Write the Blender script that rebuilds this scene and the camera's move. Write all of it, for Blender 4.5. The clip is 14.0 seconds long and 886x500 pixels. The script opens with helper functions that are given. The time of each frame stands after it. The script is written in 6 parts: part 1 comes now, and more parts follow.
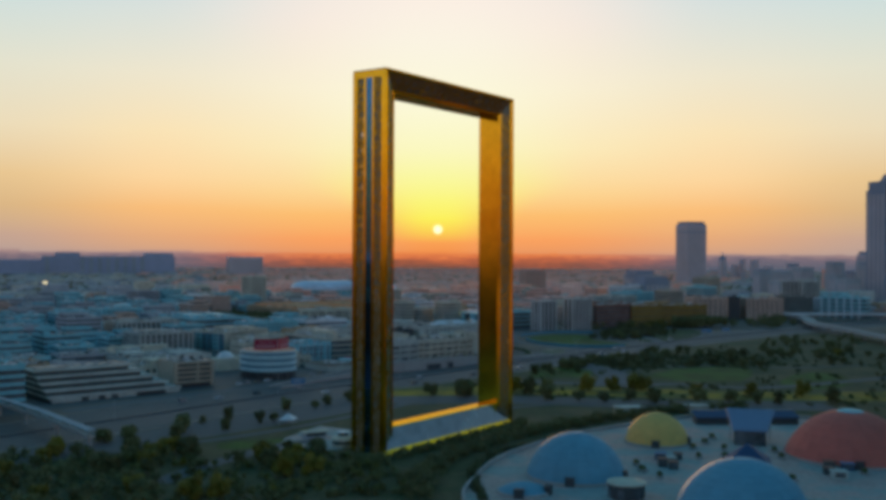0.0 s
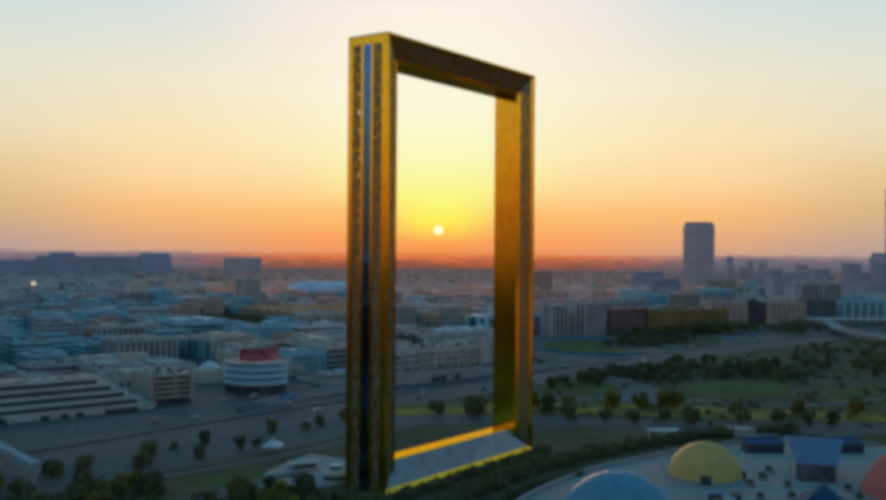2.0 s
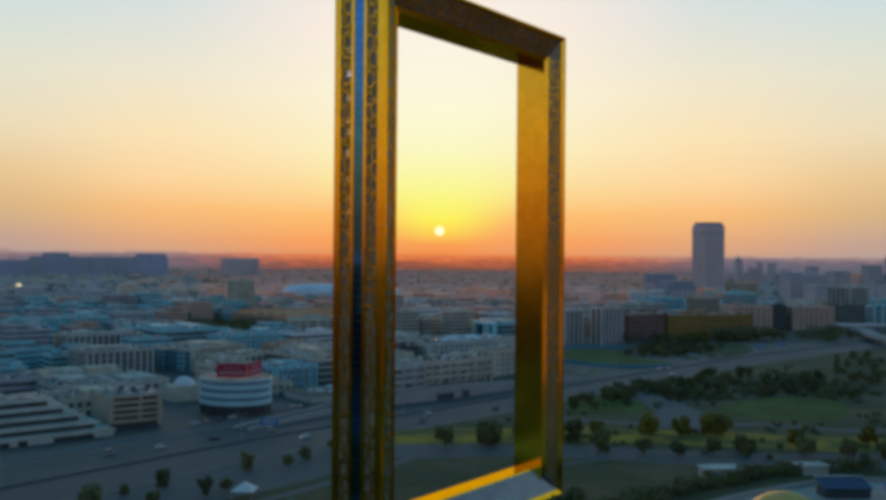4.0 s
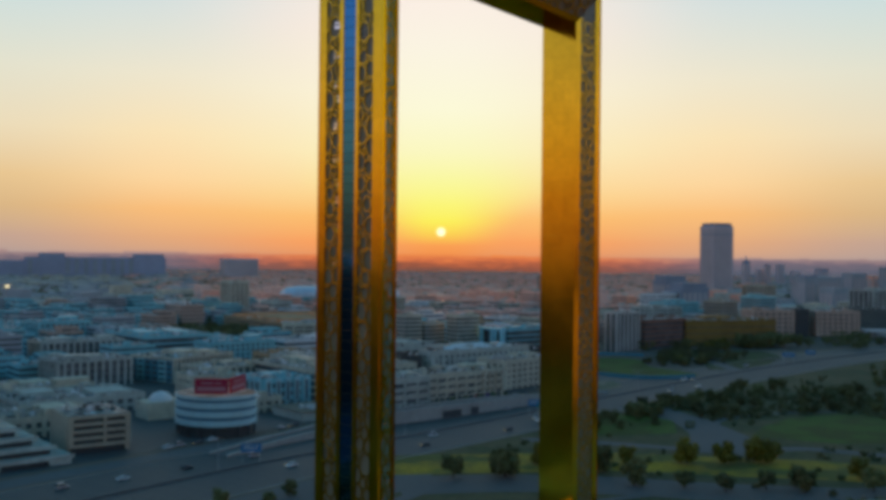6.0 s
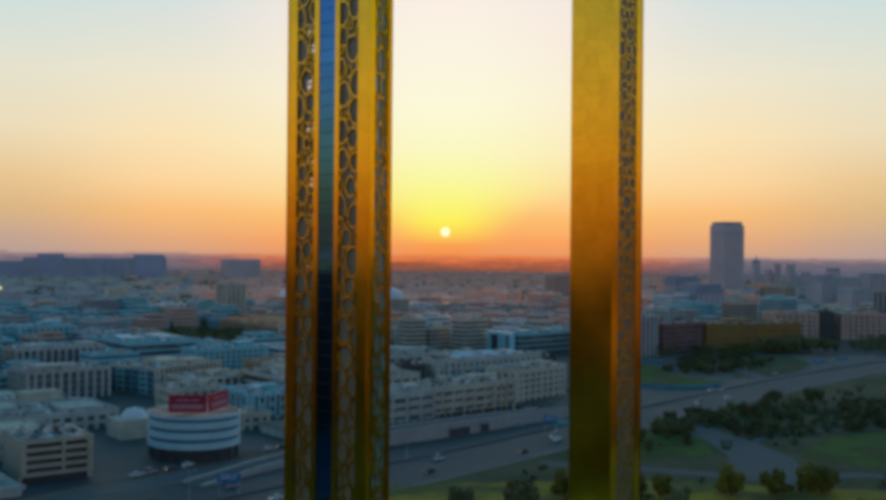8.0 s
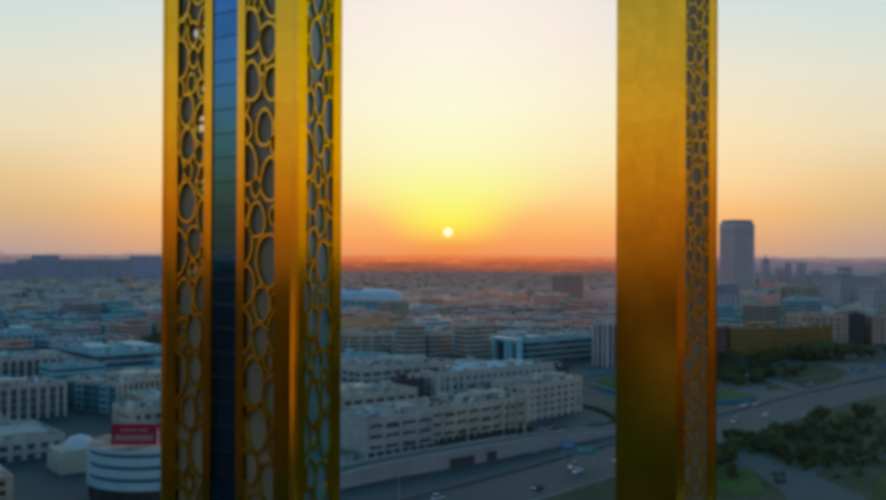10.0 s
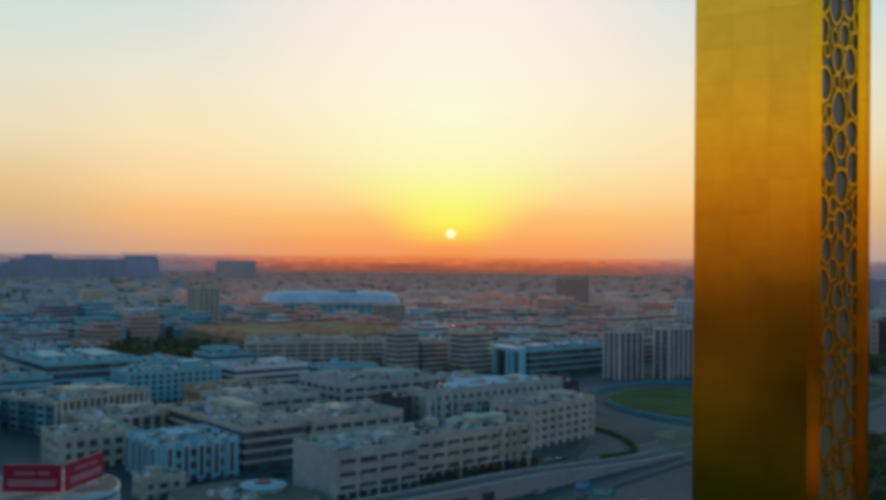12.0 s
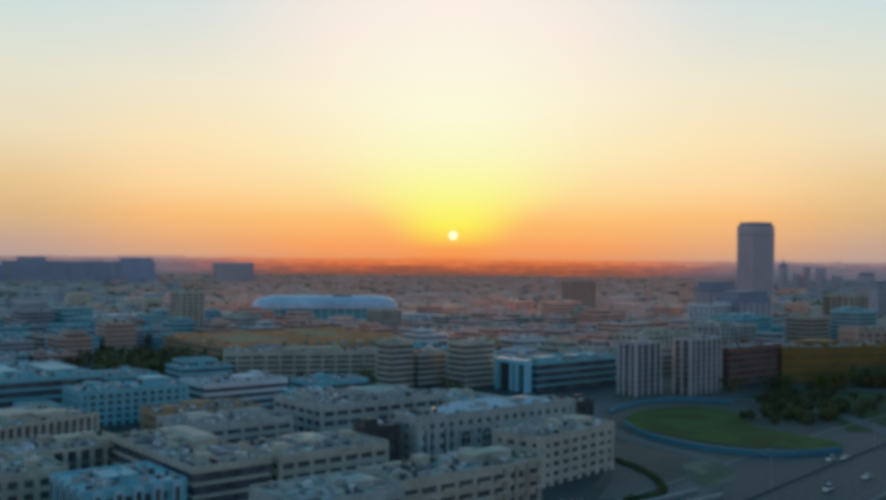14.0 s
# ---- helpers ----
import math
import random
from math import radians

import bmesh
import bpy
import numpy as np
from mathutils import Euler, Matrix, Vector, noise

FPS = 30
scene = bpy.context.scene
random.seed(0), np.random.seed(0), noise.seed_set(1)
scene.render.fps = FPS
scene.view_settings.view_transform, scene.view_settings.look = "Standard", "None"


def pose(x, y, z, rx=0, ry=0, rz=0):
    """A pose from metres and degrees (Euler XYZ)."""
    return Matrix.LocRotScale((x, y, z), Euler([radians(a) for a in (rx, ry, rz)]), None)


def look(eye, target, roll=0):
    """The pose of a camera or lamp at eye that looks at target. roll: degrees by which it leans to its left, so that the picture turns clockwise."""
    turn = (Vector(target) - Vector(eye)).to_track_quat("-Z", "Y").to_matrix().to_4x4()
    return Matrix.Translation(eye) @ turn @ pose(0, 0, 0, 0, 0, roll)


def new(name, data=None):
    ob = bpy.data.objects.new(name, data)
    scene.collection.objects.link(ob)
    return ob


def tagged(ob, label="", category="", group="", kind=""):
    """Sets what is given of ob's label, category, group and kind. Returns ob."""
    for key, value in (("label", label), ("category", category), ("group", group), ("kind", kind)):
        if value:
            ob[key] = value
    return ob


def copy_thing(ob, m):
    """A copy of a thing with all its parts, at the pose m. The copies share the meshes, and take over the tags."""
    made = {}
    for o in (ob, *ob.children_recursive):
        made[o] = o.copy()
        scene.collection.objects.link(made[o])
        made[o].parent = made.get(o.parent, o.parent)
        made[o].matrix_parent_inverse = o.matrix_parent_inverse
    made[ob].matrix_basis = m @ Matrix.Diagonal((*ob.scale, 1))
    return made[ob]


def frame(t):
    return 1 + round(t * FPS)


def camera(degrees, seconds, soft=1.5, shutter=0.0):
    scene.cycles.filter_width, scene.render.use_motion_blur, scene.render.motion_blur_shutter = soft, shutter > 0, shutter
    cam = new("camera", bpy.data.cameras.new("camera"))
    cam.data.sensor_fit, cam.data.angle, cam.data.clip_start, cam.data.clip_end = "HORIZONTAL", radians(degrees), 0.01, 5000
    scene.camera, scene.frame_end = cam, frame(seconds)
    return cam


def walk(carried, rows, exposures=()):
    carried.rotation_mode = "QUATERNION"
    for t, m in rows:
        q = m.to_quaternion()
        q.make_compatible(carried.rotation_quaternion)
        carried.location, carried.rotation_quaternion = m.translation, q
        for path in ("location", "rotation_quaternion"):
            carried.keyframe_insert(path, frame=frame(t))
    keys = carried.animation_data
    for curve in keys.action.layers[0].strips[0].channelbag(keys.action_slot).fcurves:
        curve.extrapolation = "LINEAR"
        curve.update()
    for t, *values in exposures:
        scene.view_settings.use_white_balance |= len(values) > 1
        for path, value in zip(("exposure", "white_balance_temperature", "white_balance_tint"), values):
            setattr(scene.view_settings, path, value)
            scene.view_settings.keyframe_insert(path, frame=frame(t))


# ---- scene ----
cam = camera(48.51, 14.0, soft=4.2)
# seconds, eye x y z, yaw from +y to the left, pitch up, roll
PATH = [
    (0, -344.48, -237.00, 78.23, -54.758, 0.187, 0.290),
    (0.5, -333.58, -227.73, 78.51, -54.777, 0.174, 0.357),
    (1, -321.70, -218.55, 78.54, -54.770, 0.179, 0.380),
    (1.5, -309.55, -208.60, 78.33, -54.765, 0.206, 0.409),
    (2, -296.33, -198.41, 78.14, -54.726, 0.223, 0.416),
    (2.5, -282.85, -188.03, 78.00, -54.738, 0.230, 0.441),
    (3, -269.35, -177.23, 78.06, -54.714, 0.238, 0.441),
    (5.5, -203.87, -127.17, 78.07, -54.590, 0.324, 0.553),
    (6, -196.97, -121.29, 78.11, -54.575, 0.331, 0.570),
    (6.5, -189.48, -115.59, 78.16, -54.514, 0.336, 0.541),
    (7, -180.14, -108.37, 78.13, -54.458, 0.338, 0.533),
    (7.5, -169.26, -100.62, 78.16, -54.373, 0.331, 0.540),
    (10, -105.00, -56.28, 77.63, -54.164, 0.340, 0.253),
    (10.5, -90.61, -47.36, 77.52, -54.114, 0.354, 0.311),
    (11, -76.74, -39.00, 77.07, -54.077, 0.390, 0.466),
    (11.5, -62.88, -30.37, 76.80, -54.039, 0.407, 0.519),
    (12, -48.57, -21.35, 76.71, -54.007, 0.432, 0.549),
    (12.5, -36.87, -13.22, 77.11, -54.031, 0.474, 0.595),
    (13, -21.64, -3.20, 77.00, -54.015, 0.470, 0.609),
    (13.5, -7.92, 5.05, 77.43, -53.912, 0.496, 0.567),
    (14, 2.70, 12.00, 77.38, -53.865, 0.533, 0.485),
]


def aim(x, y, z, yaw, pitch, roll):
    a, p = radians(yaw), radians(pitch)
    return look((x, y, z), (x - 100 * math.sin(a) * math.cos(p), y + 100 * math.cos(a) * math.cos(p), z + 100 * math.sin(p)), roll)


walk(cam, [(t, aim(*row)) for t, *row in PATH])

# ---- sky and sun ----
SUN_AZ, SUN_EL = radians(35.55), radians(1.38)
SUN = Vector((math.cos(SUN_AZ) * math.cos(SUN_EL), math.sin(SUN_AZ) * math.cos(SUN_EL), math.sin(SUN_EL)))


def rgb(r, g, b):
    """Linear colour from 0-255 display values."""
    return tuple(((c / 255 + 0.055) / 1.055) ** 2.4 if c > 10 else c / 255 / 12.92 for c in (r, g, b)) + (1.0,)


class Nodes:
    """A thin wrapper to write node trees in a few lines."""

    def __init__(self, tree):
        self.tree = tree
        tree.nodes.clear()

    def add(self, kind, operation="", blend_type="", data_type="", interpolation_type=""):
        node = self.tree.nodes.new(kind)
        if operation:
            node.operation = operation
        if data_type:
            node.data_type = data_type
        if blend_type:
            node.blend_type = blend_type
        if interpolation_type:
            node.interpolation_type = interpolation_type
        return node

    def link(self, a, b):
        self.tree.links.new(a, b)

    def put(self, socket, value):
        if isinstance(value, bpy.types.NodeSocket):
            self.link(value, socket)
        else:
            socket.default_value = value

    def math(self, op, a, b=0.0, clamp=False):
        node = self.add("ShaderNodeMath", operation=op)
        node.use_clamp = clamp
        self.put(node.inputs[0], a), self.put(node.inputs[1], b)
        return node.outputs[0]

    def dot(self, a, b):
        node = self.add("ShaderNodeVectorMath", operation="DOT_PRODUCT")
        self.put(node.inputs[0], a), self.put(node.inputs[1], b)
        return node.outputs["Value"]

    def span(self, value, lo, hi, smooth=True):
        node = self.add("ShaderNodeMapRange", interpolation_type="SMOOTHSTEP" if smooth else "LINEAR")
        self.put(node.inputs["Value"], value)
        node.inputs["From Min"].default_value, node.inputs["From Max"].default_value = lo, hi
        return node.outputs["Result"]

    def ramp(self, value, stops):
        node = self.add("ShaderNodeValToRGB")
        self.put(node.inputs[0], value)
        el = node.color_ramp.elements
        el[0].position, el[0].color = stops[0]
        el[1].position, el[1].color = stops[-1]
        for at, colour in stops[1:-1]:
            el.new(at).color = colour
        return node.outputs["Color"]

    def mix(self, factor, a, b, blend="MIX"):
        node = self.add("ShaderNodeMix", data_type="RGBA", blend_type=blend)
        self.put(node.inputs[0], factor), self.put(node.inputs[6], a), self.put(node.inputs[7], b)
        return node.outputs[2]

    def noise(self, scale, detail=4.0, vector=None):
        node = self.add("ShaderNodeTexNoise")
        node.inputs["Scale"].default_value, node.inputs["Detail"].default_value = scale, detail
        if vector is not None:
            self.link(vector, node.inputs["Vector"])
        return node.outputs["Fac"]


def elevation_stops(rows):
    """Stops of a ramp that runs from the horizon to the zenith as the square root of the height."""
    return [(math.sqrt(max(0.0, math.sin(radians(deg)))), rgb(*c)) for deg, c in rows]


world = bpy.data.worlds.new("evening_sky")
scene.world = world
world.use_nodes = True
n = Nodes(world.node_tree)
way = n.add("ShaderNodeTexCoord").outputs["Generated"]
parts = n.add("ShaderNodeSeparateXYZ")
n.link(way, parts.inputs[0])
height = n.math("POWER", n.math("MAXIMUM", parts.outputs["Z"], 0.0), 0.5)
flat = n.add("ShaderNodeCombineXYZ")
n.link(parts.outputs["X"], flat.inputs[0]), n.link(parts.outputs["Y"], flat.inputs[1])
level = n.add("ShaderNodeVectorMath", operation="NORMALIZE")
n.link(flat.outputs[0], level.inputs[0])
toward = n.dot(level.outputs[0], (math.cos(SUN_AZ), math.sin(SUN_AZ), 0))
off = n.math("MULTIPLY", n.math("ARCCOSINE", n.math("MINIMUM", toward, 1.0)), 180 / math.pi)  # degrees from the sun, in plan
HIGH = ((24, (150, 188, 208)), (35, (66, 134, 164)), (90, (18, 86, 118)))
at_sun = n.ramp(height, elevation_stops(((0, (238, 138, 76)), (0.6, (250, 160, 84)), (1.3, (252, 212, 84)), (2.0, (252, 240, 92)), (3, (251, 246, 122)), (4.4, (250, 248, 160)), (6, (251, 248, 192)), (8.5, (252, 249, 216)), (12, (251, 244, 226)), (15, (251, 238, 228)), (18, (236, 232, 228)), *HIGH)))
near = n.ramp(height, elevation_stops(((0, (226, 146, 100)), (0.8, (250, 162, 96)), (2.2, (253, 190, 112)), (3.5, (253, 214, 146)), (6, (252, 235, 186)), (9.4, (250, 240, 212)), (13, (247, 234, 222)), (16, (238, 232, 226)), *HIGH)))
wide = n.ramp(height, elevation_stops(((0, (196, 156, 138)), (0.9, (228, 170, 124)), (2.5, (250, 190, 122)), (4.2, (253, 214, 158)), (6.8, (250, 227, 182)), (10, (238, 230, 206)), (14, (214, 224, 222)), *HIGH)))
edge = n.ramp(height, elevation_stops(((0, (176, 156, 152)), (0.9, (196, 164, 146)), (2.5, (218, 182, 134)), (4.2, (232, 198, 146)), (6.8, (236, 220, 186)), (10, (228, 226, 206)), (14, (204, 222, 222)), *HIGH)))
across = n.ramp(height, elevation_stops(((0, (128, 82, 62)), (2, (168, 110, 78)), (4, (198, 146, 98)), (7, (214, 184, 150)), (10, (202, 192, 200)), (15, (172, 188, 232)), (24, (104, 156, 222)), (35, (66, 134, 164)), (90, (18, 86, 118)))))
behind = n.ramp(height, elevation_stops(((0, (104, 82, 78)), (4, (164, 120, 92)), (8, (184, 160, 132)), (14, (126, 168, 186)), (24, (92, 150, 180)), (35, (62, 130, 162)), (90, (18, 86, 118)))))
low = n.math("SUBTRACT", 1.0, n.span(parts.outputs["Z"], math.sin(radians(0.6)), math.sin(radians(4.5))))
squeezed = n.math("MULTIPLY", off, n.math("ADD", 1.0, n.math("MULTIPLY", low, 1.3)))
sky = n.mix(n.span(squeezed, 0.5, 9.5), at_sun, near)
sky = n.mix(n.span(off, 6, 17), sky, wide)
sky = n.mix(n.span(off, 15, 25), sky, edge)
sky = n.mix(n.span(off, 32, 85), sky, across)
sky = n.mix(n.span(off, 128, 170), sky, behind)
to_sun = n.dot(way, tuple(SUN))
disc = n.math("POWER", n.span(to_sun, math.cos(radians(0.36)), math.cos(radians(0.08))), 1.6)
sky = n.mix(disc, sky, (1.6, 1.3, 0.8, 1))
shade = n.add("ShaderNodeBackground")
n.link(sky, shade.inputs["Color"])
shade.inputs["Strength"].default_value = 1.0
n.link(shade.outputs[0], n.add("ShaderNodeOutputWorld").inputs["Surface"])

lamp = bpy.data.lights.new("sun", "SUN")
lamp.energy, lamp.angle, lamp.color = 3.0, radians(0.6), (1.0, 0.55, 0.25)
sun_lamp = new("sun", lamp)
sun_lamp.matrix_world = look(SUN * 1000, (0, 0, 0))


# ---- materials ----
def material(name, colour, rough=0.8, metal=0.0, vary=0.25, grain=0.8, stain=0.05, bump=0.0, second=None, blotch=0.03, rnd=0.0, spec=0.5):
    """A surface with grain and stains at two real sizes; second: a second colour in blotches; rnd: change from piece to piece."""
    m = bpy.data.materials.new(name)
    m.use_nodes = True
    k = Nodes(m.node_tree)
    out, bsdf = k.add("ShaderNodeOutputMaterial"), k.add("ShaderNodeBsdfPrincipled")
    k.link(bsdf.outputs[0], out.inputs[0])
    place = k.add("ShaderNodeNewGeometry").outputs["Position"]
    fine, broad = k.noise(grain, 5, place), k.noise(stain, 4, place)
    base = colour + (1,)
    if second:
        base = k.mix(k.span(k.noise(blotch, 5, place), 0.42, 0.58), base, second + (1,))
    amount = k.math("ADD", k.math("MULTIPLY", k.math("SUBTRACT", fine, 0.5), vary * 1.6), k.math("MULTIPLY", k.math("SUBTRACT", broad, 0.5), vary * 2.0))
    if rnd:
        amount = k.math("ADD", amount, k.math("MULTIPLY", k.math("SUBTRACT", k.add("ShaderNodeObjectInfo").outputs["Random"], 0.5), rnd))
    gain = k.math("ADD", amount, 1.0)
    tint = k.add("ShaderNodeCombineColor")
    for socket in tint.inputs:
        k.link(gain, socket)
    k.link(k.mix(1.0, base, tint.outputs[0], "MULTIPLY"), bsdf.inputs["Base Color"])
    k.link(k.math("ADD", k.math("MULTIPLY", k.math("SUBTRACT", broad, 0.5), 0.1 if metal > 0.5 else 0.3), rough, True), bsdf.inputs["Roughness"])
    bsdf.inputs["Metallic"].default_value = metal
    if metal > 0.9 and colour[2] < 0.3:
        bsdf.inputs["Specular Tint"].default_value = (0.75, 0.5, 0.2, 1)
    bsdf.inputs["Specular IOR Level"].default_value = spec
    if bump:
        relief = k.add("ShaderNodeBump")
        relief.inputs["Strength"].default_value, relief.inputs["Distance"].default_value = bump, 0.1
        k.link(fine, relief.inputs["Height"]), k.link(relief.outputs[0], bsdf.inputs["Normal"])
    return m


GOLD = material("gold_steel", (0.835, 0.51, 0.028), 0.14, 1.0, 0.16, 0.6, 0.12, 0.03, rnd=0.09)
RING_GOLD = material("ring_gold", (0.82, 0.53, 0.05), 0.26, 1.0, 0.15, 1.0, 0.1)
STRIP_GLASS = material("blue_lift_glass", (0.05, 0.21, 0.40), 0.05, 1.0, 0.15, 0.3, 0.05, rnd=0.16)
# three tints of one glass: mirrored sky put into the bevels', far pillar dimmer
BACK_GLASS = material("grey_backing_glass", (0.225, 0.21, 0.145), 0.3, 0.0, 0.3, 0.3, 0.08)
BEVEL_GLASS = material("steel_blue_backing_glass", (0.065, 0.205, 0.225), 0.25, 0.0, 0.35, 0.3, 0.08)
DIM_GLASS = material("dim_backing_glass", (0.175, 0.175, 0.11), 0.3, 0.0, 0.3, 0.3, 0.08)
ASPHALT = material("asphalt", (0.068, 0.076, 0.08), 0.7, 0, 0.3, 0.5, 0.03)
RAMP_ROAD = material("worn_asphalt", (0.12, 0.12, 0.125), 0.75, 0, 0.3, 0.5, 0.04)
CONCRETE = material("concrete", (0.36, 0.35, 0.33), 0.85, 0, 0.3, 0.4, 0.08)
PAVING = material("plaza_paving", (0.50, 0.37, 0.33), 0.8, 0, 0.5, 0.6, 0.06, second=(0.27, 0.33, 0.32), blotch=0.06)
SAND = material("sandy_ground", (0.20, 0.145, 0.105), 0.9, 0, 0.35, 0.15, 0.015, second=(0.125, 0.10, 0.08), blotch=0.012)
PARK = material("park_soil_and_grass", (0.068, 0.08, 0.023), 0.95, 0, 0.8, 0.3, 0.03, second=(0.105, 0.085, 0.035), blotch=0.03)
LAWN = material("lawn", (0.075, 0.135, 0.004), 0.95, 0, 0.6, 0.6, 0.05, second=(0.06, 0.075, 0.006), blotch=0.05)
WOOD_FLOOR = material("dark_grass", (0.055, 0.085, 0.01), 0.95, 0, 0.6, 0.5, 0.05, second=(0.05, 0.05, 0.02), blotch=0.05)
DRY_LAWN = material("dry_lawn", (0.40, 0.24, 0.01), 0.95, 0, 0.7, 0.5, 0.06, second=(0.13, 0.12, 0.016), blotch=0.05)
PATH_PAVE = material("path_paving", (0.125, 0.12, 0.12), 0.85, 0, 0.25, 0.6, 0.06)
LEAF = material("dark_leaves", (0.14, 0.142, 0.047), 0.7, 0, 0.6, 1.2, 0.06, rnd=0.5)
LEAF_WARM = material("olive_leaves", (0.22, 0.18, 0.012), 0.7, 0, 0.6, 1.2, 0.06, rnd=0.4)
OLIVE_BUSH = material("olive_bush_leaves", (0.12, 0.125, 0.02), 0.7, 0, 0.5, 1.2, 0.06)
BARK = material("bark", (0.11, 0.08, 0.055), 0.95, 0, 0.4, 3.0, 0.5)
WHITE = material("white_paint", (0.68, 0.71, 0.73), 0.6, 0, 0.15, 0.4, 0.08)
CREAM = material("cream_render", (0.53, 0.505, 0.40), 0.85, 0, 0.45, 0.5, 0.09)
TAN = material("tan_render", (0.46, 0.31, 0.18), 0.85, 0, 0.22, 0.3, 0.05)
GREY = material("grey_render", (0.44, 0.48, 0.44), 0.85, 0, 0.45, 0.5, 0.09)
PALE_BLUE = material("pale_blue_cladding", (0.20, 0.53, 0.59), 0.55, 0, 0.25, 0.3, 0.07)
BROWN = material("brown_cladding", (0.24, 0.11, 0.075), 0.75, 0, 0.25, 0.3, 0.05)
ROOF = material("roof_felt", (0.48, 0.46, 0.41), 0.9, 0, 0.7, 0.35, 0.09, second=(0.22, 0.21, 0.19), blotch=0.14)
PANE = material("window_glass", (0.125, 0.13, 0.14), 0.14, 0, 0.9, 0.35, 0.12)
METAL_UNIT = material("rooftop_metal", (0.42, 0.43, 0.43), 0.55, 0.3, 0.3, 0.8, 0.2)
RED = material("red_sign", (0.36, 0.010, 0.05), 0.5, 0, 0.1)
BLUE_SIGN = material("blue_sign", (0.02, 0.19, 0.42), 0.5, 0, 0.1)
TEAL_SIGN = material("teal_sign", (0.02, 0.30, 0.34), 0.5, 0, 0.1)
DOME_BLUE = material("blue_dome_skin", (0.13, 0.34, 0.44), 0.8, 0, 0.15, 0.4, 0.06, rnd=0.10)
DOME_YELLOW = material("yellow_dome_skin", (0.72, 0.47, 0.14), 0.8, 0, 0.15, 0.4, 0.06, rnd=0.10)
DOME_RED = material("red_dome_skin", (0.62, 0.15, 0.11), 0.8, 0, 0.15, 0.4, 0.06, rnd=0.10)
SLATE = material("slate_blue_canopy", (0.17, 0.24, 0.36), 0.6, 0, 0.15)
DARK = material("dark_cladding", (0.06, 0.066, 0.07), 0.6, 0, 0.2)
TYRE = material("tyre_rubber", (0.02, 0.02, 0.02), 0.9)
STADIUM = material("stadium_roof_membrane", (0.60, 0.68, 0.78), 0.5, 0, 0.3, 0.12, 0.03)
MARK = material("road_paint", (0.62, 0.62, 0.58), 0.8)
# far towers: the paleness of haze is put into wall and glass colours
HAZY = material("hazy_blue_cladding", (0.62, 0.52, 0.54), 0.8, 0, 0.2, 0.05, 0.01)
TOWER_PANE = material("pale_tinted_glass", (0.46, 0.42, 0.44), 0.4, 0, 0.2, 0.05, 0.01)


def glowing(name, colour, strength):
    m = bpy.data.materials.new(name)
    m.use_nodes = True
    k = Nodes(m.node_tree)
    e = k.add("ShaderNodeEmission")
    e.inputs["Color"].default_value, e.inputs["Strength"].default_value = colour, strength
    k.link(e.outputs[0], k.add("ShaderNodeOutputMaterial").inputs[0])
    return m


LANE_PAINT = material("worn_lane_paint", (0.20, 0.19, 0.18), 0.85)
BLUE_WALL = material("blue_wall_paint", (0.07, 0.25, 0.33), 0.7, 0, 0.25)
BRONZE = material("bronze_backing", (0.15, 0.115, 0.075), 0.4, 0.5, 0.3, 0.3, 0.08)
# reddish haze put into far walls; also the paint of one orange front
ROSE_HAZE = material("rose_render", (0.84, 0.55, 0.46), 0.9, 0, 0.3, 0.1, 0.02)
TERRACOTTA_HAZE = material("terracotta_render", (0.88, 0.46, 0.34), 0.9, 0, 0.3, 0.1, 0.02)
OLIVE_GOLD = material("olive_gold_cladding", (0.25, 0.15, 0.03), 0.6, 0, 0.35, 0.12, 0.03)
PINK = material("pinkish_render", (0.55, 0.38, 0.30), 0.85, 0, 0.2, 0.2, 0.04)
# walls of the long far block, blued for haze
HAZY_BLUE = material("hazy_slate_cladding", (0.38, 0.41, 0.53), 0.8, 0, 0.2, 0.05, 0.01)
# far walls' grey with haze put in, also a booth and footbridge roof
HAZE_GREY = material("dusty_grey_render", (0.37, 0.40, 0.43), 0.9, 0, 0.3, 0.1, 0.02)
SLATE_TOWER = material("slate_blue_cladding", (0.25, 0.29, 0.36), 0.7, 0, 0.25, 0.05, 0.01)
LAMP_GLOW = glowing("lit_lamp", (1.0, 0.85, 0.5, 1), 1.1)


# ---- mesh helpers ----
def mesh_of(name, verts, faces, mats, index=None):
    me = bpy.data.meshes.new(name)
    me.from_pydata([tuple(v) for v in verts], [], faces)
    for m in mats:
        me.materials.append(m)
    if index is not None:
        me.polygons.foreach_set("material_index", index)
    me.update()
    return me


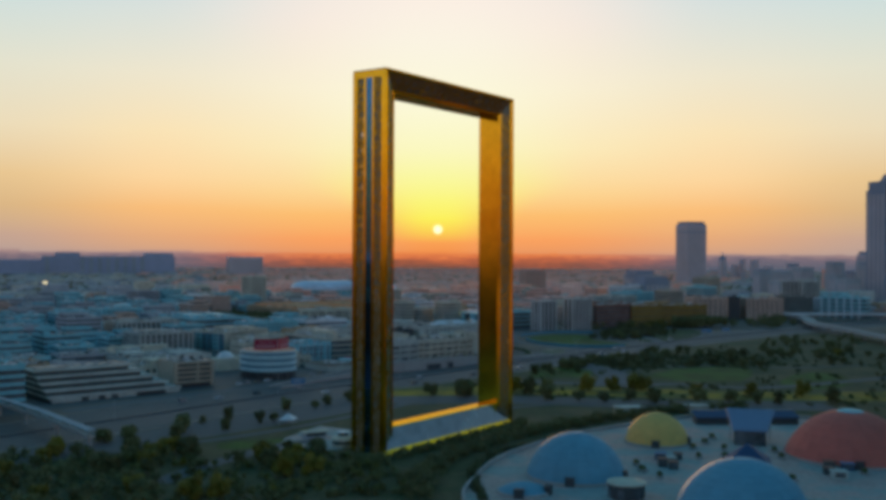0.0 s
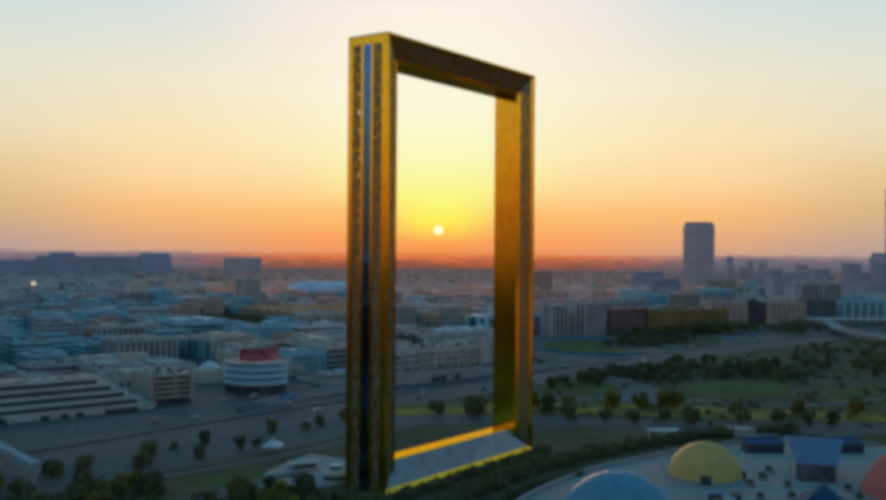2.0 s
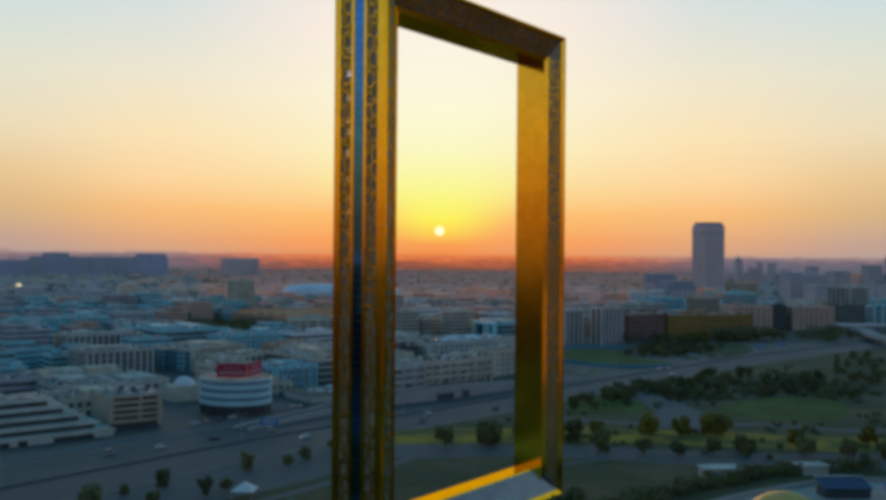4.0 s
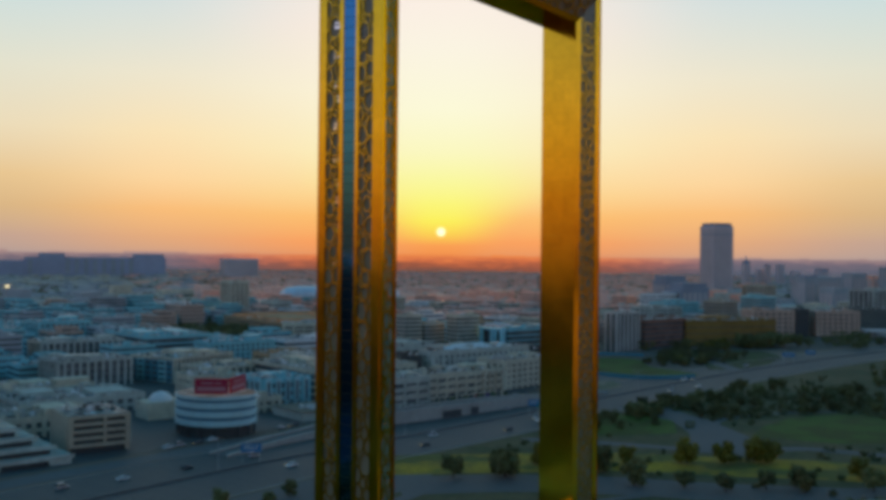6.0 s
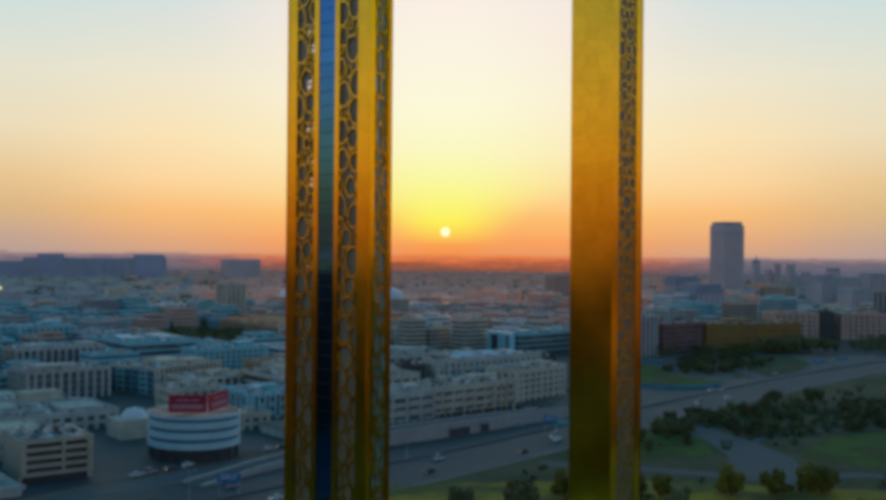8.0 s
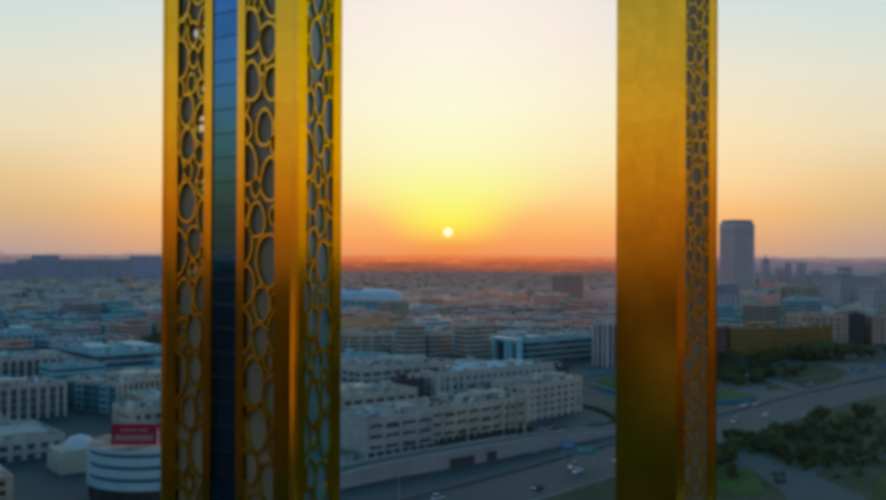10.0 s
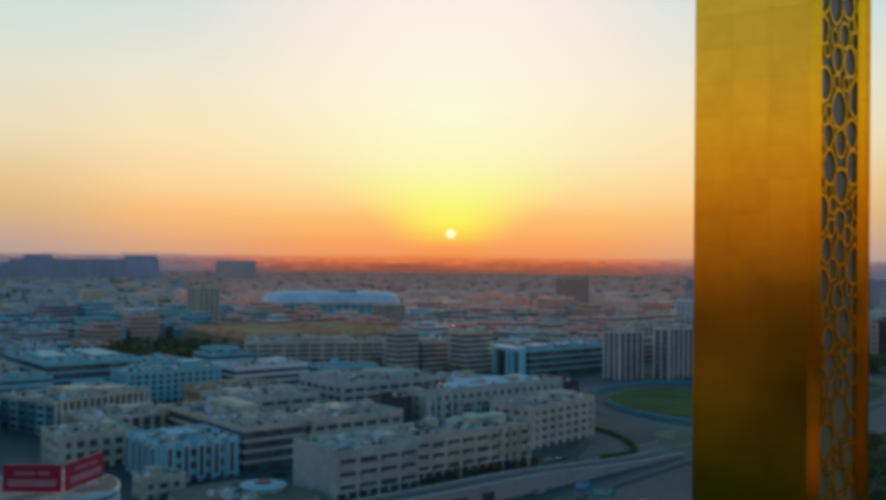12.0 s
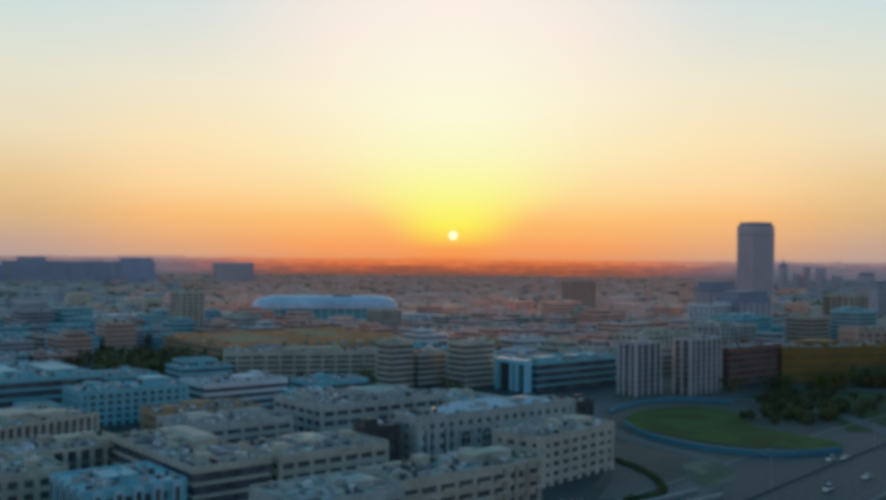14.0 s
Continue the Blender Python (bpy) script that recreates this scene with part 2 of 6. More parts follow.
class Heap:
    """Gathers boxes and sheets into one mesh."""

    def __init__(self):
        self.v, self.f, self.m = [], [], []

    def box(self, lo, hi, mat=0, turn=None):
        k = len(self.v)
        pts = [Vector((x, y, z)) for z in (lo[2], hi[2]) for x, y in ((lo[0], lo[1]), (hi[0], lo[1]), (hi[0], hi[1]), (lo[0], hi[1]))]
        self.v += [turn @ p for p in pts] if turn else pts
        self.f += [tuple(k + i for i in q) for q in ((3, 2, 1, 0), (4, 5, 6, 7), (0, 1, 5, 4), (1, 2, 6, 5), (2, 3, 7, 6), (3, 0, 4, 7))]
        self.m += [mat] * 6
        return self

    def slab(self, quad, back, mat=0):
        """A plate: four outer corners, and the vector to its back."""
        k = len(self.v)
        self.v += [Vector(p) for p in quad] + [Vector(p) + back for p in quad]
        self.f += [tuple(k + i for i in q) for q in ((0, 1, 2, 3), (7, 6, 5, 4), (4, 5, 1, 0), (5, 6, 2, 1), (6, 7, 3, 2), (7, 4, 0, 3))]
        self.m += [mat] * 6
        return self

    def cyl(self, x, y, z0, z1, r0, r1, sides=10, mat=0, cap=True):
        k = len(self.v)
        for z, r in ((z0, r0), (z1, r1)):
            self.v += [Vector((x + r * math.cos(2 * math.pi * i / sides), y + r * math.sin(2 * math.pi * i / sides), z)) for i in range(sides)]
        self.f += [(k + i, k + (i + 1) % sides, k + sides + (i + 1) % sides, k + sides + i) for i in range(sides)]
        self.m += [mat] * sides
        if cap:
            self.f += [tuple(k + sides + i for i in range(sides))]
            self.m += [mat]
        return self

    def sheet(self, ring, mat=0):
        k = len(self.v)
        self.v += [Vector(p) for p in ring]
        self.f.append(tuple(range(k, k + len(ring))))
        self.m.append(mat)
        return self

    def mesh(self, name, *mats):
        return mesh_of(name, self.v, self.f, mats, self.m)


def part(name, mesh, parent, label="", at=None, kind=""):
    ob = new(name, mesh)
    ob.parent = parent
    if at is not None:
        ob.matrix_local = at
    return tagged(ob, label, "", "", kind)


def thing(name, label, category, at=None, group="", mesh=None, kind=""):
    ob = new(name, mesh)
    if at is not None:
        ob.matrix_world = at
    return tagged(ob, label, category, group, kind)


def curve_points(points, step=6.0):
    """A smooth line through points in the plan."""
    out = []
    for i in range(len(points) - 1):
        p0, p1, p2, p3 = (Vector(points[min(max(j, 0), len(points) - 1)]) for j in (i - 1, i, i + 1, i + 2))
        count = max(1, int((p2 - p1).length / step))
        for j in range(count):
            t = j / count
            out.append(0.5 * (2 * p1 + (p2 - p0) * t + (2 * p0 - 5 * p1 + 4 * p2 - p3) * t * t + (3 * p1 - p0 - 3 * p2 + p3) * t ** 3))
    return out + [Vector(points[-1])]


def ribbon(heap, line, left, right, z, thick=0.0, mat=0):
    """A strip along a line of the plan, from left to right of it; with thickness it has sides."""
    k, count = len(heap.v), len(line)
    sides = []
    for i, p in enumerate(line):
        d = (line[min(i + 1, count - 1)] - line[max(i - 1, 0)]).normalized()
        nrm = Vector((-d.y, d.x))
        sides.append((p + nrm * left, p + nrm * right))
    zs = z if isinstance(z, (list, tuple)) else [z] * count
    for (a, b), h in zip(sides, zs):
        heap.v += [Vector((a.x, a.y, h)), Vector((b.x, b.y, h)), Vector((b.x, b.y, h - thick)), Vector((a.x, a.y, h - thick))]
    for i in range(count - 1):
        q, r = k + 4 * i, k + 4 * i + 4
        heap.f.append((q, q + 1, r + 1, r))
        heap.m.append(mat)
        if thick:
            heap.f += [(q + 1, q + 2, r + 2, r + 1), (q + 3, q, r, r + 3), (q + 2, q + 3, r + 3, r + 2)]
            heap.m += [mat] * 3
    if thick:
        heap.f += [(k + 3, k + 2, k + 1, k), tuple(k + 4 * count - 4 + i for i in range(4))]
        heap.m += [mat] * 2
    return heap


def blob(cx, cy, rx, ry, turn=0.0, count=40, wob=0.0, seed=1):
    r = random.Random(seed)
    ph = r.random() * 6
    c, s = math.cos(radians(turn)), math.sin(radians(turn))
    ring = []
    for i in range(count):
        a = 2 * math.pi * i / count
        f = 1 + wob * (math.sin(3 * a + ph) + 0.6 * math.sin(5 * a + 2 * ph))
        x, y = rx * f * math.cos(a), ry * f * math.sin(a)
        ring.append((cx + x * c - y * s, cy + x * s + y * c))
    return ring


# ---- ground, roads, park ----
def disc_ground():
    rings = [0, 60, 150, 300, 600, 1200, 2400, 4500]
    v, f, k = [(0, 0, 0)], [], 48
    for r in rings[1:]:
        v += [(r * math.cos(2 * math.pi * i / k), r * math.sin(2 * math.pi * i / k), 0) for i in range(k)]
    f += [(0, 1 + i, 1 + (i + 1) % k) for i in range(k)]
    for j in range(len(rings) - 2):
        a, b = 1 + j * k, 1 + (j + 1) * k
        f += [(a + i, b + i, b + (i + 1) % k, a + (i + 1) % k) for i in range(k)]
    return mesh_of("ground", v, f, [SAND])


thing("ground", "dusty sand-grey city ground reaching the horizon", "ground", mesh=disc_ground(), kind="structure")

backdrop = bpy.data.materials.new("far_haze")
backdrop.use_nodes = True
n = Nodes(backdrop.node_tree)
spot = n.add("ShaderNodeNewGeometry").outputs["Position"]
cut = n.add("ShaderNodeSeparateXYZ")
n.link(spot, cut.inputs[0])
unit = n.add("ShaderNodeVectorMath", operation="NORMALIZE")
n.link(spot, unit.inputs[0])
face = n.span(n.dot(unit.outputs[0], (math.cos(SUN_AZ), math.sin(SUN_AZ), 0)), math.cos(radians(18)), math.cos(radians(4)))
# far roofs: a painted patchwork of blocks that fades upward into painted haze
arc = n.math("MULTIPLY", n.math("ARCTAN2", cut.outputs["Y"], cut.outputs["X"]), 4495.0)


def patches(wide, high, seed):
    cell = n.add("ShaderNodeCombineXYZ")
    row = n.math("FLOOR", n.math("DIVIDE", cut.outputs["Z"], high))
    n.link(n.math("FLOOR", n.math("ADD", n.math("DIVIDE", arc, wide), n.math("MULTIPLY", row, 0.37))), cell.inputs[0])
    n.link(row, cell.inputs[1])
    cell.inputs[2].default_value = seed
    white = n.add("ShaderNodeTexWhiteNoise")
    n.link(cell.outputs[0], white.inputs["Vector"])
    return n.math("SUBTRACT", white.outputs["Value"], 0.5)


streak = n.add("ShaderNodeMapping")
streak.inputs["Scale"].default_value = (0.003, 0.003, 0.05)
n.link(spot, streak.inputs["Vector"])
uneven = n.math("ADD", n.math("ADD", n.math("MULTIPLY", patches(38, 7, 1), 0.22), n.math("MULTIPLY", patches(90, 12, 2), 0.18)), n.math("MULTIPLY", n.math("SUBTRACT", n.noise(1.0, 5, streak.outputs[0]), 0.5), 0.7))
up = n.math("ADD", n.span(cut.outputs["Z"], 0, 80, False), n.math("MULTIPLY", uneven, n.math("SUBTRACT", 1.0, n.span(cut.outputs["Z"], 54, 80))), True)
# haze and sunset glow put into the emission, redder towards the sun
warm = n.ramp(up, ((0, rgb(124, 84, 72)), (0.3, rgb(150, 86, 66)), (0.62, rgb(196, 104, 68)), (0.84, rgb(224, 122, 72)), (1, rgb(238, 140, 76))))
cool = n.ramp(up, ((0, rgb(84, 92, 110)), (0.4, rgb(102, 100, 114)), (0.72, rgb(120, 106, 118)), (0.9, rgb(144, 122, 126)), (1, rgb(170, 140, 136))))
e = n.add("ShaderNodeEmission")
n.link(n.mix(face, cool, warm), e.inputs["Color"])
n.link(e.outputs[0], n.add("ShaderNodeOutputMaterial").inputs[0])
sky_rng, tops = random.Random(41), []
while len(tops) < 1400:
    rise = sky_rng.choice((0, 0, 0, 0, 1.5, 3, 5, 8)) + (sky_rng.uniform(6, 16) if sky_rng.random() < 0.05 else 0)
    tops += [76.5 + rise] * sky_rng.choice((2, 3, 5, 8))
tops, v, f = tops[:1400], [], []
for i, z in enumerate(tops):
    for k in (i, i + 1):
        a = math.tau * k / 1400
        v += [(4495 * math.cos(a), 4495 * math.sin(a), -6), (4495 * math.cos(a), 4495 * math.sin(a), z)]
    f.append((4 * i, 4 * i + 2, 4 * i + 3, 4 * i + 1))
thing("backdrop", "reddish skyline band with painted haze on the horizon", "backdrop", kind="structure", mesh=mesh_of("backdrop", v, f, [backdrop]))

ROAD_LINE = curve_points([(-900, 190), (-400, 165), (-60, 150), (60, 146), (170, 133), (300, 122), (460, 106), (600, 82), (760, 42), (1000, -40), (1500, -260)], 10)
thing("road", "wide grey asphalt highway of many lanes", "road", kind="structure", mesh=ribbon(Heap(), ROAD_LINE, 30, -30, 0.06).mesh("road", ASPHALT))
for name, side in (("kerb", 30.0), ("kerb", -30.5)):
    thing(name, "pale concrete kerb along the highway", "kerb", kind="structure", mesh=ribbon(Heap(), ROAD_LINE, side + 0.5, side, 0.2, 0.2).mesh("kerb", CONCRETE))
thing("median_barrier", "low grey barrier in the middle of the highway", "barrier", mesh=ribbon(Heap(), ROAD_LINE, 0.4, -0.4, 0.7, 0.7).mesh("median_barrier", RAMP_ROAD))
dashes = Heap()
for off in (-25.5, -21.5, -17.5, -13.5, -9.5, -5.5, 5.5, 9.5, 13.5, 17.5, 21.5, 25.5):
    for i in range(30, len(ROAD_LINE) - 1):
        p, q = ROAD_LINE[i], ROAD_LINE[i + 1]
        d = (q - p).normalized()
        o = Vector((-d.y, d.x)) * off
        a, b = p + o, p + o + d * (4.0 if abs(off) < 25 else (q - p).length)
        w = Vector((-d.y, d.x)) * 0.11
        dashes.sheet([(a.x - w.x, a.y - w.y, 0.075), (b.x - w.x, b.y - w.y, 0.075), (b.x + w.x, b.y + w.y, 0.075), (a.x + w.x, a.y + w.y, 0.075)])
thing("lane_marking", "worn white lane markings on the highway", "road marking", mesh=dashes.mesh("lane_marking", LANE_PAINT), kind="stuff")

thing("street_surface", "dark worn asphalt of the streets between the blocks", "road", kind="structure", mesh=Heap().sheet([(x, y, 0.03) for x, y in ((-160, 205), (60, 196), (175, 194), (300, 168), (330, 176), (400, 236), (520, 262), (640, 300), (720, 520), (440, 740), (0, 640), (-200, 420))]).mesh("street_surface", ASPHALT))
SLIP_LINE = curve_points([(-60, 190), (60, 184), (140, 176), (184, 174), (226, 165), (262, 152), (292, 142), (330, 140), (372, 152)], 8)
thing("slip_road", "grey slip road beside the highway", "road", kind="structure", mesh=ribbon(Heap(), SLIP_LINE, 6, -6, 0.14).mesh("slip_road", RAMP_ROAD))
WALL_LINE = curve_points([(62, 163), (98, 165), (132, 163), (161, 159), (182, 153), (206, 147.5), (234, 143), (263, 137.5), (290, 133), (318, 128)], 5)
RISE = [(62, 0.3), (110, 2.0), (150, 4.6), (180, 5.4), (215, 5.2), (240, 4.2), (265, 2.6), (292, 1.0), (320, 0.2)]
deck = [float(np.interp(p.x, *zip(*RISE))) for p in WALL_LINE]
ramp = thing("ramp", "pale concrete ramp rising beside the highway on retaining walls", "ramp")
part("retaining_wall", ribbon(Heap(), WALL_LINE, 0.5, 0.0, [z + 0.9 for z in deck], 7.0).mesh("retaining_wall", CONCRETE), ramp)
part("retaining_wall", ribbon(Heap(), WALL_LINE, 9.5, 9.0, [z + 0.9 for z in deck], 7.0).mesh("retaining_wall", CONCRETE), ramp)
part("deck", ribbon(Heap(), WALL_LINE, 9.0, 0.5, deck, 0.6).mesh("deck", RAMP_ROAD), ramp, "worn grey road deck")
part("coping", ribbon(Heap(), WALL_LINE, 0.65, -0.15, [z + 1.1 for z in deck], 0.2).mesh("coping", GREY), ramp)
part("coping", ribbon(Heap(), WALL_LINE, 9.65, 8.85, [z + 1.1 for z in deck], 0.2).mesh("coping", GREY), ramp)
for x0, x1 in ((184, 203), (206, 214)):
    run = [p for p in WALL_LINE if x0 <= p.x <= x1]
    part("underpass", ribbon(Heap(), run, 0.1, -0.12, 3.6, 3.4).mesh("underpass", DARK), ramp, "dark underpass opening")

ISLE = (460, 176)
lawn_edge = curve_points([(443, 224), (476, 227), (502, 212), (500, 190), (462, 164), (444, 124), (426, 122), (412, 146), (410, 170), (424, 208), (443, 224)], 5)[:-1]
thing("roundabout_lawn", "green teardrop lawn inside the road loop", "lawn", kind="structure", mesh=Heap().sheet([(p.x, p.y, 0.3) for p in lawn_edge[::-1]]).mesh("roundabout_lawn", LAWN))
loop = curve_points([(330, 140), (372, 152), (396, 196), (424, 228), (466, 250), (515, 244), (545, 215), (548, 180), (520, 140), (480, 108)], 6)
thing("loop_road", "grey loop road round the teardrop lawn", "road", kind="structure", mesh=ribbon(Heap(), loop, 5, -5, 0.17).mesh("loop_road", RAMP_ROAD))
for line in ([(428, 216), (404, 193), (392, 162), (399, 134), (424, 117)], [(450, 234), (464, 239), (498, 238), (520, 228), (530, 200)]):
    thing("loop_barrier", "blue painted barrier round the teardrop lawn", "barrier", mesh=ribbon(Heap(), curve_points(line, 4), 0.4, -0.4, 2.2, 2.2).mesh("loop_barrier", BLUE_WALL))

thing("loop_verge", "dark grass under the trees beside the loop road", "lawn", kind="structure", mesh=Heap().sheet([(x, y, 0.1) for x, y in ((473, 126), (490, 110), (540, 104), (600, 112), (640, 140), (606, 196), (552, 206), (532, 178), (508, 142))]).mesh("loop_verge", WOOD_FLOOR))
thing("park", "dull green park ground between plaza and highway", "park", kind="structure", mesh=Heap().sheet([(x, y, 0.02) for x, y in (
    (-240, 126), (-60, 118), (60, 114), (170, 101), (300, 90), (460, 74), (600, 50), (680, 26), (640, -180), (400, -330), (60, -330), (-200, -240), (-250, -60))]).mesh("park", PARK))
thing("gravel", "grey gravel planted with small trees beside the highway", "ground", kind="structure", mesh=Heap().sheet([(x, y, 0.045) for x, y in ((-135, 98), (-60, 84), (10, 78), (76, 78), (100, 92), (60, 113.5), (-60, 117), (-135, 120))]).mesh("gravel", PATH_PAVE))
PARK_LAWN = [(234, 18), (262, 22), (293, 20), (321, 5), (330, -8), (318, -25), (290, -34), (256, -37), (240, -16)]
GROVE = [(222, 46), (262, 48), (300, 84), (340, 76), (380, 61), (420, 50), (430, 20), (400, -10), (369, -30), (327, -23), (326, 8), (300, 24), (262, 40)]
for ring, mat, z, label in (
    (PARK_LAWN, LAWN, 0.08, "mown green lawn with curved edges in the park"),
    (blob(292, -74, 46, 20, 8, wob=0.06, seed=3), LAWN, 0.05, "mown green lawn with curved edges in the park"),
    ([(192, 72), (221, 47), (257, 64), (250, 100), (220, 92)], LAWN, 0.08, "small green lawn beside the highway"),
    ([(190, 7), (204, 3), (234, 20), (262, 46), (285, 76), (292, 98), (268, 100), (252, 62), (225, 43), (187, 27)], PATH_PAVE, 0.09, "wide grey paved junction in the park"),
    (blob(-60, 56, 18, 9, -30, wob=0.06, seed=4), LAWN, 0.08, "small green lawn beside the frame tower"),
    (blob(-150, 60, 70, 45, -30, wob=0.06, seed=6), PARK, 0.06, "dark planted park ground")):
    turn = sum((ring[k][0] - ring[k - 1][0]) * (ring[k][1] + ring[k - 1][1]) for k in range(len(ring)))
    thing("lawn" if mat != PATH_PAVE else "junction", label, "lawn" if mat != PATH_PAVE else "path", kind="structure", mesh=Heap().sheet([(x, y, z) for x, y in (ring if turn < 0 else ring[::-1])]).mesh("lawn", mat))
for pts, half, mat, z, label in (([(86, 112), (112, 84), (143, 50), (156, 29), (169, 0), (180, -20), (192, -50), (216, -92), (262, -140)], 17, DRY_LAWN, 0.066, "yellowish dry grass belt planted with bushes"),
                                 ([(66, 84), (92, 58), (112, 26), (126, -8), (142, -38), (160, -70), (186, -108)], 13, PATH_PAVE, 0.055, "grey paved strip before the dry belt")):
    thing("verge", label, "ground", kind="structure", mesh=ribbon(Heap(), curve_points(pts, 6), half, -half, z).mesh("verge", mat))
for level_up, (pts, w) in enumerate((([(165, 94), (178, 67), (186, 40), (192, 18), (206, 2), (220, -8), (228, -44), (250, -66), (320, -100), (420, -140)], 8), ([(222, 30), (270, 44), (318, 20), (340, -8), (352, -40), (400, -80)], 4),
               ([(-150, 105), (-90, 84), (-40, 72), (20, 70), (90, 74)], 5), ([(-128, 33), (-116, 37.5), (-92, 42.5), (-73, 44.7), (-50, 46), (-40, 40)], 8), ([(60, 30), (110, 8), (160, -46), (210, -110)], 4))):
    thing("park_path", "curving grey paved road through the park", "path", kind="structure", mesh=ribbon(Heap(), curve_points(pts, 6), w / 2, -w / 2, 0.11 + 0.012 * level_up).mesh("park_path", PATH_PAVE))


# ---- the frame tower ----
WIDE, TALL, DEEP = 95.0, 150.0, 16.3  # outer size
INSET, SLOPE, TOP_IN, SILL = 8.93, 3.0, 8.85, 9.3  # width and depth of the bevel; how far lintel and sill reach in
BEVEL = math.hypot(INSET, SLOPE)
PLATE = 0.4

tower = thing("frame_tower", "huge gold picture-frame tower with ring lattice and blue glass strips", "tower")


# mirror steel of small bars added to catch glints behind the screens
GLINT_STEEL = material("polished_landing_steel", (0.92, 0.86, 0.78), 0.12, 1.0, 0.1)
SILL_GLASS = material("sill_glass", (0.165, 0.215, 0.20), 0.22, 0.45, 0.3, 0.3, 0.15, rnd=0.2)


class Face:
    """One long face: at(u, v) with u across and v along; lo and hi give its ends for each u."""

    def __init__(self, origin, across, along, width, lo, hi):
        self.o, self.a, self.l = Vector(origin), Vector(across).normalized(), Vector(along).normalized()
        self.width, self.lo, self.hi = width, lo, hi
        self.out = self.a.cross(self.l)

    def facing(self, way):
        if self.out.dot(Vector(way)) < 0:
            self.out = -self.out
        return self

    def at(self, u, v, up=0.0):
        return self.o + self.a * u + self.l * v + self.out * up


def plates(face, u0, u1, step, name, mat, parent, joined=False, up=0.0, gap=0.007, thick=PLATE):
    """Plates in a row along a strip of a face: each an object, or all in one mesh."""
    lo, hi = max(face.lo(u0), face.lo(u1)), min(face.hi(u0), face.hi(u1))
    count = max(1, round((hi - lo) / step))
    edges = [lo + (hi - lo) * i / count for i in range(count + 1)]
    heap, shared = Heap(), None
    for i in range(count):
        va0 = face.lo(u0) if i == 0 else edges[i] + gap
        vb0 = face.lo(u1) if i == 0 else edges[i] + gap
        va1 = face.hi(u0) if i == count - 1 else edges[i + 1] - gap
        vb1 = face.hi(u1) if i == count - 1 else edges[i + 1] - gap
        flip = face.a.cross(face.l).dot(face.out) < 0
        quad = [face.at(u0 + gap, va0, up), face.at(u1 - gap, vb0, up), face.at(u1 - gap, vb1, up), face.at(u0 + gap, va1, up)]
        if flip:
            quad.reverse()
        if joined:
            heap.slab(quad, -face.out * thick)
        elif 0 < i < count - 1:
            home = face.at(u0, edges[i])
            if shared is None:
                shared = Heap().slab([p - home for p in quad], -face.out * thick).mesh(name, mat)
            part(name, shared, parent, at=Matrix.Translation(home))
        else:
            part(name, Heap().slab(quad, -face.out * thick).mesh(name, mat), parent)
    if joined:
        part(name, heap.mesh(name, mat), parent, kind="stuff")


LONG = 1.5  # the rings are taller than wide


def lattice(face, u0, u1, parent, seed, name="ring_lattice", size=1.0):
    """Rings of many sizes that touch one another, cut straight at the strip's borders."""
    r = random.Random(seed)
    wide = u1 - u0
    v_lo, v_hi = min(face.lo(u0), face.lo(u1)), max(face.hi(u0), face.hi(u1))
    cells, rings = {}, []
    for most, least, tries in ((2.0 * size, 1.25 * size, 12), (1.3 * size, 0.72 * size, 14), (0.7 * size, 0.5 * size, 5)):
        for _ in range(int((v_hi - v_lo) * tries)):
            u, v = r.uniform(-0.3, wide + 0.3), r.uniform(v_lo, v_hi)
            cap, c = r.uniform(least, most), int(v // 6.4)
            for j in (c - 1, c, c + 1):
                for x, y, q in cells.get(j, ()):
                    cap = min(cap, math.hypot(x - u, (y - v) / LONG) - q + 0.14)
                    if cap < least:
                        break
                if cap < least:
                    break
            if cap >= least:
                cells.setdefault(c, []).append((u, v, cap))
                rings.append((u, v, cap))
    heap, k = Heap(), 16
    flip = face.a.cross(face.l).dot(face.out) < 0
    for u, v, q in rings:
        base, band, lean = len(heap.v), 0.11 + 0.045 * q, r.choice((-0.2, -0.1, 0.1, 0.2))
        if v < max(face.lo(u0 + u), face.lo(u0)) - 0.2 or v > min(face.hi(u0 + u), face.hi(u1)) + 0.2:
            continue
        for rad, up in ((q, -0.05), (q - band, -0.05), (q - band, -0.32), (q, -0.32)):
            for i in range(k):
                a = 2 * math.pi * i / k
                x = min(max(u + rad * math.cos(a) * (1 + lean * math.sin(a)), 0.0), wide)
                y = v + rad * LONG * math.sin(a)
                y = min(max(y, face.lo(u0 + x)), face.hi(u0 + x))
                heap.v.append(face.at(u0 + x, y, up))
        for row in range(4):
            s, t = base + row * k, base + ((row + 1) % 4) * k
            for i in range(k):
                quad = (s + i, s + (i + 1) % k, t + (i + 1) % k, t + i)
                heap.f.append(quad if flip else quad[::-1])
                heap.m.append(0)
    part(name, heap.mesh(name, RING_GOLD), parent, "gold ring lattice screen")


